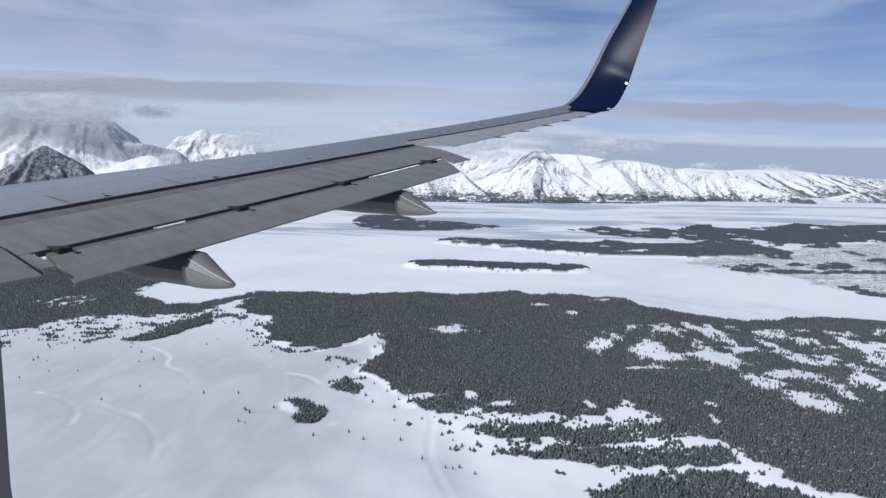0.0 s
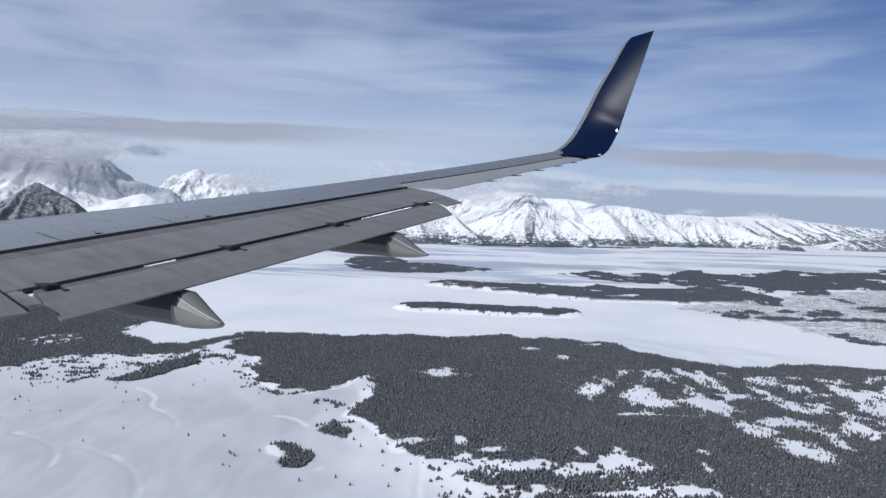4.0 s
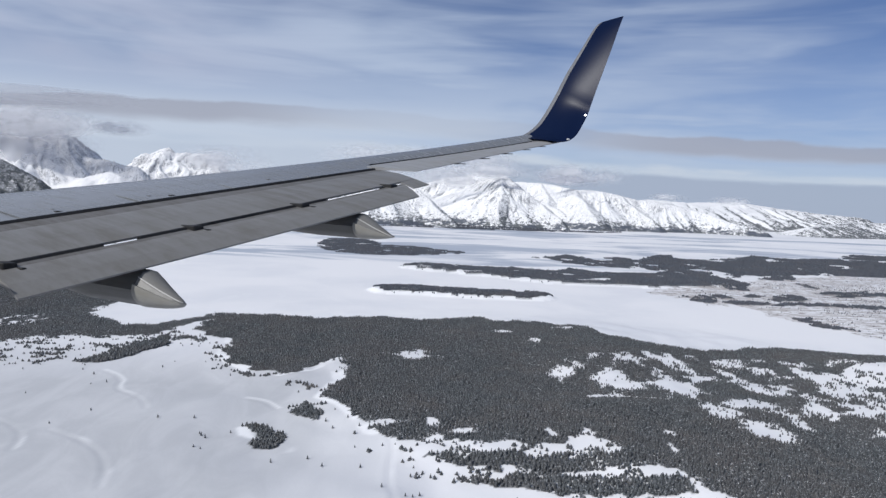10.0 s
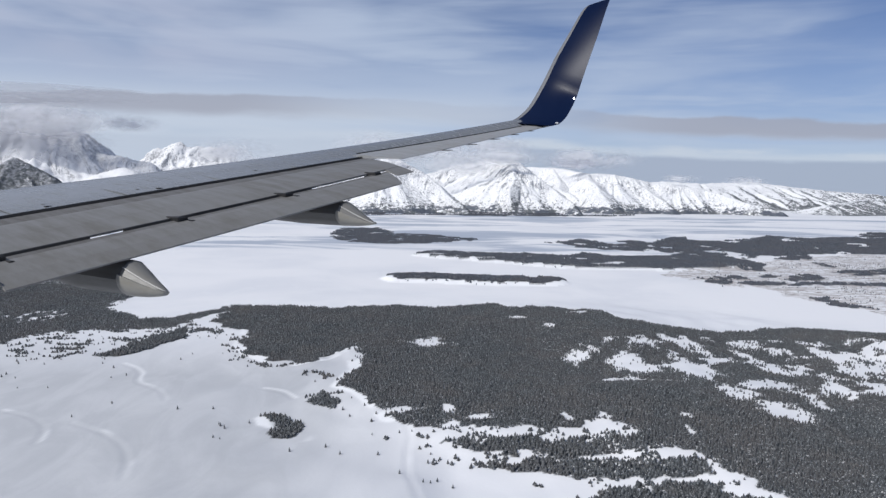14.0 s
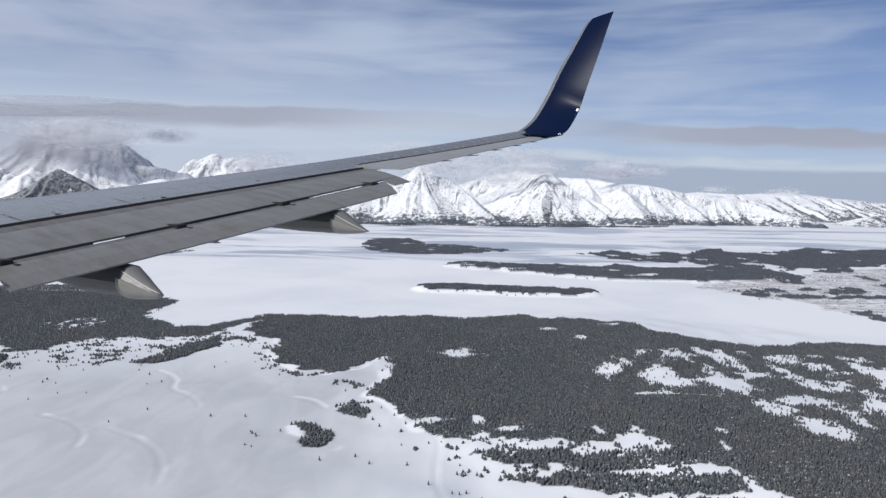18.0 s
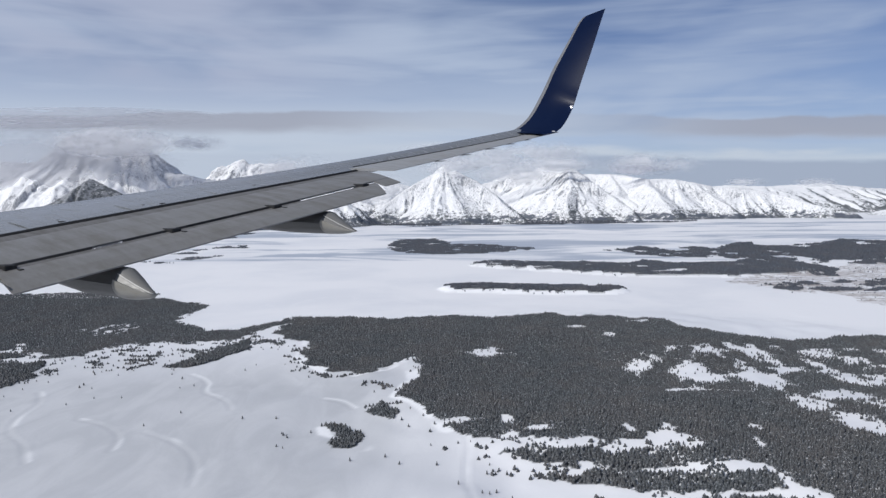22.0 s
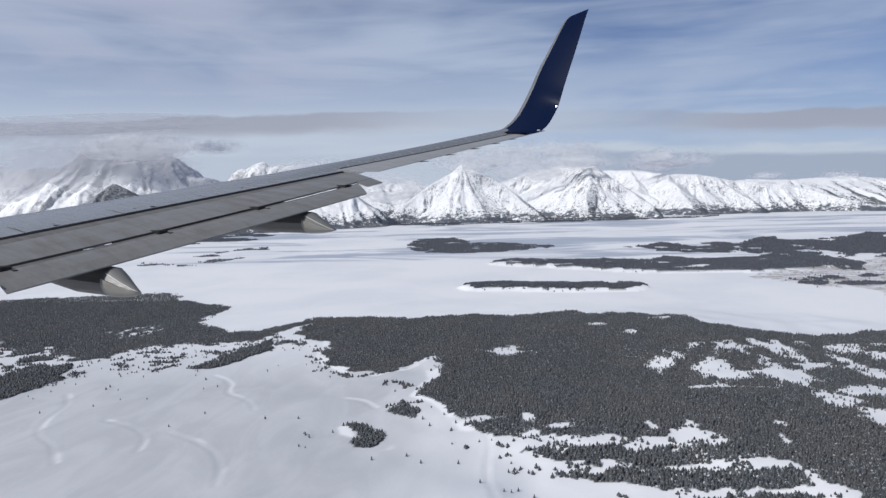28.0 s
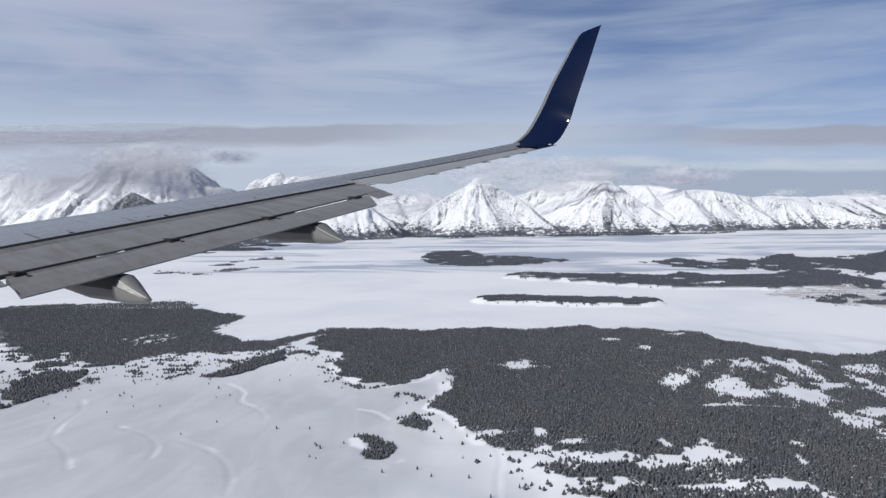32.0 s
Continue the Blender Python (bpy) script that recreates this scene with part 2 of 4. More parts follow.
def cloud_vapour(name, colour, dense, flat=False, core=0.10, gap=0.30):
    """Soft vapour, lit through as well as on its face: thins out towards the rim of its body and in ragged gaps."""
    m, n, b = material(name, 1.0)
    tc = n.add("ShaderNodeTexCoord").outputs["Object"]
    s = n.add("ShaderNodeSeparateXYZ", {0: tc})
    u, v = s.outputs[0], s.outputs[1 if flat else 2]
    rim = n.math("SQRT", n.math("ADD", n.math("MULTIPLY", u, u), n.math("MULTIPLY", v, v)))
    rag = n.noise(n.scaled(place_of(n), (1.0, 1.0, 1.5)), 0.0062, 5.0, 0.52, 0.25)
    wisp = n.noise(n.scaled(place_of(n), (1.0, 1.0, 2.4)), 0.021, 4.0, 0.5, 0.3)
    body = n.math("MULTIPLY", n.span(n.math("ADD", rim, n.math("MULTIPLY", n.math("SUBTRACT", wisp, 0.5), 0.35)), 0.98, 0.35 if flat else core),
                  n.span(n.math("ADD", rag, n.math("MULTIPLY", n.math("SUBTRACT", wisp, 0.5), 0.3)), 0.22 if flat else gap, 0.5 if flat else gap + 0.36))
    face = n.add("ShaderNodeBsdfDiffuse", {"Color": (*colour, 1)})
    back = n.add("ShaderNodeBsdfTranslucent", {"Color": (*colour, 1)})
    soft = n.add("ShaderNodeMixShader", {0: 0.45, 1: face.outputs[0], 2: back.outputs[0]})
    clear = n.add("ShaderNodeBsdfTransparent")
    whole = n.add("ShaderNodeMixShader", {0: n.math("MULTIPLY", body, dense, True), 1: clear.outputs[0], 2: soft.outputs[0]})
    n.put(m.node_tree.nodes["Material Output"].inputs[0], whole.outputs[0])
    m.node_tree.nodes.remove(b)
    return m


SNOW = snow_ground()
CLOUD = cloud_vapour("white_cloud_vapour", (0.80, 0.81, 0.83), 0.9)
MIST = cloud_vapour("grey_cloud_vapour", (0.60, 0.61, 0.66), 0.8)
STRATUS = cloud_vapour("stratus_vapour", (0.59, 0.60, 0.65), 0.46, True)
CAP = cloud_vapour("summit_cloud_vapour", (0.77, 0.775, 0.80), 0.8, False, 0.42, 0.20)
VEIL = cloud_vapour("mountain_haze_vapour", (0.66, 0.67, 0.71), 0.34, False, 0.5, 0.08)
PEAK = snow_mountain("alpine_snow_and_rock", (0.15, 0.16, 0.185), 0.13, 105.0, 0.15, 30.0)
CRAG = snow_mountain("steep_crag_snow_and_rock", (0.22, 0.225, 0.245), 0.115, 60.0, 0.1)
DARK_CRAG = snow_mountain("dark_crag", (0.07, 0.08, 0.105), 0.235, 420.0, 0.1)
TIMBER = snow_mountain("timbered_slope", (0.13, 0.135, 0.15), 0.075, 95.0, 0.16, 36.0)
HILL = snow_mountain("rolling_snow_hills", (0.14, 0.145, 0.16), 0.0, 170.0, 0.5)
PINE = conifer_green("dark_pine_needles", (0.055, 0.062, 0.068), 0.42)
# distance haze is put into this bluer needle colour
PINE_HAZED = conifer_green("hazed_pine_needles", (0.056, 0.066, 0.084), 0.12)
BARK = paint("pine_bark", (0.09, 0.07, 0.055), 0.9)
GREY = paint("grey_wing_paint", (0.30, 0.305, 0.31), 0.40, 0.0, 0.12)
SKIN = paint("wing_top_paint", (0.20, 0.214, 0.232), 0.24, 0.0, 0.04)
BEIGE = paint("flap_paint", (0.185, 0.184, 0.180), 0.45, 0.0, 0.22, grain=1.7)
GRIME = paint("sooty_flap_nose", (0.135, 0.131, 0.126), 0.5, 0.0, 0.3)
CANOE = paint("fairing_grey", (0.115, 0.116, 0.115), 0.5, 0.0, 0.15, gloss=0.2)
# tail paint darkened: the wing's shadow is put into the colour
SPINE_SHADED = paint("shaded_fairing_spine", (0.17, 0.17, 0.165), 0.42, 0.0, 0.1, gloss=0.35)
CONE = paint("fairing_tail_paint", (0.24, 0.237, 0.22), 0.42, 0.0, 0.12, gloss=0.35)
# pale tone for a sun glint, put into the colour
RIDGE_GLINT = paint("ridge_glint_paint", (0.5, 0.5, 0.48), 0.4, 0.0, 0.1)
NAVY, _n, _navy = material("navy_blue_gloss", 0.22)
_n.put(_navy.inputs["Base Color"], _n.mix(_n.span(_n.noise(_n.add("ShaderNodeTexCoord").outputs["Object"], 1.3, 4.0), 0.35, 0.7), (0.0045, 0.0100, 0.034), (0.0060, 0.0120, 0.037)))
_navy.inputs["Specular IOR Level"].default_value = 0.016
STEEL = paint("worn_leading_edge", (0.13, 0.135, 0.15), 0.6, 0.0, 0.1)
BLACK = paint("black_seal_and_shade", (0.008, 0.008, 0.009), 0.6, 0.0, 0.3)
PLASTIC = paint("grey_cabin_plastic", (0.05, 0.052, 0.058), 0.6, 0.0, 0.1)
LENS = paint("clear_lamp_cover", (0.8, 0.8, 0.8), 0.08, 0.6, 0.05)
# the sun's glint on the lamp cover, put in as a glow
STROBE, _, _glint = material("strobe_glint", 0.1)
_glint.inputs["Base Color"].default_value = (0.9, 0.9, 0.9, 1)
_glint.inputs["Emission Color"].default_value, _glint.inputs["Emission Strength"].default_value = (1, 0.98, 0.95, 1), 4.0


# ---- mesh helpers ----
def part(name, bm, mat, parent=None, label="", smooth=False):
    """One mesh object out of a bmesh, under a thing or a part."""
    me = bpy.data.meshes.new(name)
    bmesh.ops.recalc_face_normals(bm, faces=bm.faces)
    bm.to_mesh(me)
    bm.free()
    return part_of(name, me, mat, parent, label, smooth)


def part_of(name, me, mat, parent=None, label="", smooth=False):
    me.materials.append(mat)
    if smooth:
        me.polygons.foreach_set("use_smooth", [True] * len(me.polygons))
        if len(me.polygons) < 5000:
            me.set_sharp_from_angle(angle=0.7)
    ob = new(name, me)
    if parent:
        ob.parent = parent
    if label:
        ob["label"] = label
    return ob


def mesh_of(name, verts, faces):
    """A mesh from numpy arrays of corners and of equal-sized faces."""
    me = bpy.data.meshes.new(name)
    k = faces.shape[1]
    me.vertices.add(len(verts))
    me.vertices.foreach_set("co", np.ascontiguousarray(verts, np.float32).ravel())
    me.loops.add(faces.size)
    me.loops.foreach_set("vertex_index", np.ascontiguousarray(faces, np.int32).ravel())
    me.polygons.add(len(faces))
    me.polygons.foreach_set("loop_start", np.arange(0, faces.size, k, dtype=np.int32))
    me.update(calc_edges=True)
    return me


def loft(sections, caps=True):
    """A bmesh skin over rings of points, each ring with the same count."""
    bm = bmesh.new()
    rings = [[bm.verts.new(p) for p in s] for s in sections]
    for a, b in zip(rings, rings[1:]):
        for i in range(len(a)):
            j = (i + 1) % len(a)
            bm.faces.new((a[i], a[j], b[j], b[i]))
    if caps:
        bm.faces.new(rings[0][::-1])
        bm.faces.new(rings[-1])
    return bm


RNG = np.random.default_rng(7)
LATTICE = RNG.random((256, 256))


def wave(x, y, seed=0):
    """Smooth value noise, 0 to 1, on arrays."""
    x, y = x + 37.1 * seed, y + 71.7 * seed
    i, j = np.floor(x).astype(int), np.floor(y).astype(int)
    u, v = x - i, y - j
    u, v = u * u * (3 - 2 * u), v * v * (3 - 2 * v)
    g = lambda a, b: LATTICE[a & 255, b & 255]
    return (g(i, j) * (1 - u) + g(i + 1, j) * u) * (1 - v) + (g(i, j + 1) * (1 - u) + g(i + 1, j + 1) * u) * v


def fbm(x, y, octaves=5, seed=0, ridged=False):
    out, amp, total = 0.0, 1.0, 0.0
    for o in range(octaves):
        k = wave(x * 2**o, y * 2**o, seed + o * 3)
        out = out + amp * ((1 - np.abs(2 * k - 1)) if ridged else k)
        total += amp
        amp *= 0.5
    return out / total


def inside(x, y, plan):
    """Which of the points lie within the closed plan outline."""
    hit = np.zeros(x.shape, bool)
    for (ax, ay), (bx, by) in zip(plan, plan[1:] + plan[:1]):
        if ay != by:
            hit ^= ((ay > y) != (by > y)) & (x < (bx - ax) * (y - ay) / (by - ay) + ax)
    return hit


def off_line(x, y, line):
    """Distance from points to a plan line."""
    best = np.full(x.shape, 1e9)
    for (ax, ay), (bx, by) in zip(line, line[1:]):
        dx, dy = bx - ax, by - ay
        t = np.clip(((x - ax) * dx + (y - ay) * dy) / (dx * dx + dy * dy), 0, 1)
        best = np.minimum(best, np.hypot(x - ax - t * dx, y - ay - t * dy))
    return best


# ---- the plan of the land, metres at one fifth of nature: shores, woods, clearings ----
WOOD_MAIN = [(-170, 745), (-172, 846), (-103, 844), (-44, 830), (13, 845), (84, 830), (160, 857), (196, 824), (258, 819),
             (292, 796), (312, 761), (349, 728), (423, 709), (530, 736), (621, 699), (675, 664), (740, 628), (786, 583),
             (860, 530), (760, 300), (272, 296), (245, 354), (226, 379), (213, 396), (198, 428), (180, 402), (147, 397),
             (112, 399), (93, 407), (65, 412), (47, 425), (39, 444), (21, 481), (4, 499), (12, 555), (5, 624), (-21, 583),
             (-44, 565), (-71, 580), (-95, 609), (-113, 638), (-121, 716), (-153, 721)]
WOOD_CAPE = [(-794, 998), (-729, 1024), (-619, 1052), (-491, 1073), (-437, 1006), (-371, 962), (-326, 936), (-328, 881),
             (-331, 831), (-308, 799), (-265, 764), (-224, 769), (-196, 807), (-178, 846), (-172, 800), (-186, 775), (-205, 745),
             (-213, 712), (-247, 713), (-290, 709), (-348, 683), (-344, 637), (-383, 637), (-418, 662), (-449, 707), (-449, 667),
             (-471, 665), (-531, 716), (-590, 758), (-627, 809), (-737, 914), (-860, 940)]
WOODS_SMALL = [
    [(-424, 570), (-415, 611), (-366, 611), (-355, 569), (-355, 538), (-361, 505), (-389, 524)],
    [(-450, 489), (-422, 503), (-393, 506), (-362, 503), (-368, 481), (-399, 470), (-420, 464), (-422, 448), (-500, 440), (-520, 480)],
    [(-245, 596), (-226, 632), (-211, 677), (-189, 719), (-182, 670), (-203, 618), (-227, 598)],
    [(-447, 641), (-412, 648), (-409, 628), (-434, 626)],
    [(-51, 445), (-34, 443), (-14, 420), (-19, 403), (-27, 402), (-32, 423)],
    [(-20, 468), (-4, 486), (11, 458), (2, 447)],
    [(80, 382), (146, 385), (226, 383), (232, 366), (166, 367), (99, 372)],
    [(112, 355), (146, 361), (169, 364), (202, 353), (246, 345), (240, 330), (211, 330), (168, 336), (138, 345)],
    [(145, 311), (181, 321), (234, 324), (270, 290), (150, 296)],
]
ISLETS = [
    [(14, 1111), (26, 1139), (81, 1140), (130, 1120), (179, 1107), (227, 1104), (275, 1101), (311, 1087), (325, 1062), (293, 1045), (262, 1030), (214, 1018), (169, 1014), (107, 1022), (43, 1037)],
    [(-174, 1876), (-150, 2095), (-44, 2115), (9, 1925), (106, 1906), (195, 1836), (171, 1740), (93, 1658), (-34, 1653), (-122, 1710)],
    [(192, 1773), (217, 1823), (236, 1780), (207, 1731)],
    [(64, 1397), (92, 1453), (124, 1469), (216, 1490), (293, 1487), (344, 1485), (402, 1452), (466, 1505), (515, 1450), (600, 1474), (668, 1485),
     (713, 1558), (727, 1494), (805, 1528), (790, 1463), (806, 1399), (805, 1346), (705, 1244), (621, 1226), (553, 1217), (457, 1218), (403, 1218),
     (331, 1230), (262, 1275), (216, 1319), (179, 1358), (96, 1373)],
    [(456, 1743), (497, 1796), (538, 1835), (568, 1794), (585, 1697), (638, 1734), (638, 1808), (688, 1818), (719, 1764), (671, 1647), (628, 1555),
     (578, 1569), (567, 1591), (528, 1584), (479, 1638)],
    [(-124, 1412), (-112, 1422), (-105, 1414), (-115, 1406)],
    [(415, 1725), (430, 1745), (445, 1730), (430, 1715)],
]
WOOD_FAR = [
    [(708, 1734), (833, 1928), (886, 1956), (861, 1836), (880, 1824), (1002, 1863), (1102, 1948), (1192, 2037), (1282, 1967), (1442, 2034), (1653, 2007),
     (2000, 2007), (1611, 1592), (1314, 1567), (1137, 1571), (1042, 1556), (959, 1441), (890, 1430), (969, 1512), (868, 1496), (833, 1441), (837, 1534),
     (852, 1604), (796, 1495), (721, 1473), (718, 1570), (672, 1528), (663, 1596)],
    [(1500, 2060), (1650, 2230), (2133, 2240), (2000, 2030)],
]
MARSH_WOODS = [
    [(583, 1140), (612, 1137), (641, 1160), (606, 1082), (585, 1057), (574, 1096)],
    [(641, 1140), (671, 1170), (675, 1138), (641, 1110)],
    [(628, 1096), (688, 1109), (709, 1094), (829, 1103), (951, 1094), (928, 1064), (816, 1084), (716, 1073), (665, 1067), (631, 1074)],
    [(765, 1175), (818, 1196), (839, 1178), (803, 1130), (748, 1111), (740, 1128)],
    [(934, 1382), (952, 1358), (935, 1299), (927, 1338)],
    [(719, 1183), (757, 1181), (740, 1153), (713, 1156)],
    [(751, 1313), (810, 1355), (746, 1228), (735, 1248)],
    [(883, 1232), (1032, 1289), (1070, 1249), (918, 1188)],
    [(680, 958), (700, 956), (704, 913), (714, 867), (680, 887)],
]
SHORE_WOOD = [
    [(-489, 2850), (-449, 2960), (-200, 2900), (-72, 2930), (150, 2870), (332, 2930), (744, 2960), (1117, 3060), (1100, 2990),
     (641, 2865), (36, 2794), (-219, 2740)],
    [(38, 3279), (81, 3460), (272, 3213), (480, 3338), (597, 3183), (810, 3164), (778, 3025), (500, 2896), (269, 2786), (178, 2912)],
    [(-799, 1471), (-757, 1574), (-686, 1805), (-594, 1917), (-512, 1687), (-589, 1546), (-687, 1495)],
    [(-905, 1543), (-1000, 1769), (-950, 2067), (-732, 2144), (-781, 2647), (-1090, 2462), (-1423, 2297), (-1300, 1700)],
]
MARSH = [(525, 1185), (794, 1353), (878, 1419), (972, 1452), (1129, 1559), (1314, 1567), (1588, 1567), (747, 671), (729, 806), (687, 888),
         (673, 927), (650, 973), (651, 1022), (642, 1058), (585, 1057), (569, 1107), (544, 1141)]
OPEN_SLOPE = [(484, 598), (535, 629), (580, 650), (660, 645), (760, 600), (791, 550), (771, 480), (680, 440), (600, 420), (560, 470), (545, 545), (512, 576)]
THIN_WOOD = [(205, 590), (225, 640), (273, 660), (348, 684), (506, 676), (560, 660), (620, 560), (600, 430), (476, 410), (376, 434), (300, 500), (240, 540)]
# clearings: middle, half-widths
GLADES = [(302, 650, 13, 19), (274, 579, 18, 33), (323, 560, 25, 29), (252, 525, 25, 8), (355, 663, 22, 7), (365, 595, 19, 14), (400, 575, 16, 17), (429, 564, 12, 17),
          (486, 603, 14, 27), (326, 469, 15, 22), (363, 491, 24, 20), (336, 425, 18, 19), (260, 420, 5, 5), (194, 389, 12, 18), (165, 381, 21, 4), (174, 421, 5, 8),
          (252, 392, 3, 9), (82, 656, 23, 17), (193, 762, 11, 10), (220, 720, 9, 9), (272, 786, 16, 14), (220, 600, 10, 10), (6, 593, 8, 28), (90, 403, 8, 8),
          (90, 435, 5, 7), (184, 350, 31, 7), (410, 472, 9, 13), (475, 541, 21, 24), (442, 468, 18, 16), (52, 436, 12, 5), (110, 420, 9, 5)]
CHANNELS = [
    [(-204, 575), (-188, 562), (-176, 546), (-172, 530), (-166, 518), (-152, 508), (-138, 494), (-128, 474)],
    [(-316, 520), (-296, 490), (-290, 455), (-276, 425), (-250, 402), (-228, 372)],
    [(-176, 428), (-150, 412), (-128, 392), (-112, 366), (-104, 340)],
    [(58, 420), (62, 395), (60, 365), (62, 335), (70, 300), (84, 270)],
    [(-60, 500), (-42, 492), (-30, 478)],
    [(-240, 452), (-212, 440), (-190, 418), (-182, 392)],
]


HEAD_RIDGE = [(120, 1420), (216, 1385), (300, 1330), (400, 1290), (560, 1290), (700, 1320)]


def glade(x, y):
    """How deep within a clearing: 1 on its ragged edge, 0 in its middle."""
    deep = np.full(x.shape, 9.0)
    wob = 0.05 + 1.9 * fbm(x / 13, y / 10, 5, 5)
    for gx, gy, a, b in GLADES:
        deep = np.minimum(deep, np.sqrt(((x - gx) / a) ** 2 + ((y - gy) / b) ** 2) / wob)
    return deep


def flecks(x, y):
    """Snowy gaps scattered in the cape's forest."""
    near = ((x + 386) / 34) ** 2 + ((y - 769) / 34) ** 2
    return fbm(x / 5, y / 11, 3, 47) > 0.54 + 0.16 * near


def curve(line, n=6):
    """A smooth line through the given plan points."""
    p = [line[0], *line, line[-1]]
    out = []
    for a, b, c, d in zip(p, p[1:], p[2:], p[3:]):
        for k in range(n):
            t = k / n
            out.append(tuple(0.5 * (2 * b[i] + (c[i] - a[i]) * t + (2 * a[i] - 5 * b[i] + 4 * c[i] - d[i]) * t * t + (3 * b[i] - a[i] - 3 * c[i] + d[i]) * t**3) for i in (0, 1)))
    return out + [line[-1]]


def land(x, y):
    """Height of the ground over the lake's ice."""
    z = np.zeros(x.shape)
    hill = np.clip((fbm(x / 170, y / 170, 4, 2) - 0.38) * 30, 0, 12)
    near = 1 / (1 + np.exp(np.clip((y - 880 + 0.10 * np.abs(x - 100)) / 26, -40, 40)))
    east = 1 / (1 + np.exp(np.clip(-(x + 60) / 60, -40, 40)))
    z += hill * near * east
    z += 10 * np.exp(-(((x - 640) / 170) ** 2 + ((y - 560) / 110) ** 2))
    z += 0.7 * (fbm(x / 45, y / 45, 4, 9) - 0.5) * near
    for i, line in enumerate(CHANNELS):
        d = off_line(x, y, curve(line))
        z -= 0.32 / (1 + np.exp(np.clip((d - 1.8) / 0.7, -40, 40))) - 0.2 * np.exp(-(((d - 3.6) / 1.4) ** 2))
    mid = off_line(x, y, [(50, 1088), (110, 1084), (200, 1068), (285, 1068)])
    z += 5.5 / (1 + np.exp(np.clip((mid - 34 - 8 * (wave(x / 18, y / 18, 3) - 0.5)) / 3, -40, 40)))
    mid = off_line(x, y, HEAD_RIDGE)
    z += 6.0 / (1 + np.exp(np.clip((mid - 50 - 26 * (wave(x / 30, y / 30, 4) - 0.5)) / 5, -40, 40)))
    return z


def ticks(stops):
    """Grid lines: stretches of (from, to, step)."""
    return np.unique(np.concatenate([np.arange(a, b, s) for a, b, s in stops] + [np.array([stops[-1][1]])]).round(3))


def sheet(xs, ys, height):
    gx, gy = np.meshgrid(xs, ys)
    verts = np.stack([gx.ravel(), gy.ravel(), height(gx, gy).ravel()], 1)
    n, r = len(xs), np.arange(len(xs) - 1)
    q = (np.arange(len(ys) - 1)[:, None] * n + r[None]).ravel()
    return verts, np.stack([q, q + 1, q + n + 1, q + n], 1)


def blur_mask(x, y, plans, edge=9.0):
    """Membership of the plans with a ragged edge."""
    big = max(16.0, edge * 1.3)
    wx = x + edge * (fbm(x / big, y / big, 4, 21) - 0.5) * 3
    wy = y + edge * (fbm(x / big, y / big, 4, 22) - 0.5) * 3
    hit = np.zeros(x.shape, bool)
    for p in plans:
        hit |= inside(wx, wy, p)
    return hit


def isle_shore(x, y):
    """The bare snowy bluffs on the near side of the islands."""
    near = (y < np.interp(x, [50, 110, 200, 285], [1088, 1084, 1068, 1068])) | ((y > 1200) & (y < np.interp(x, *zip(*HEAD_RIDGE))))
    return near & (land(x, y) < np.where(y < 1200, 5.36 - 3.4 * np.clip(fbm(x / 12, y / 12, 3, 95) - 0.42, 0, 1), 4.9 - 2.2 * fbm(x / 16, y / 16, 3, 95))) & (y < 1600) & (x < 720)


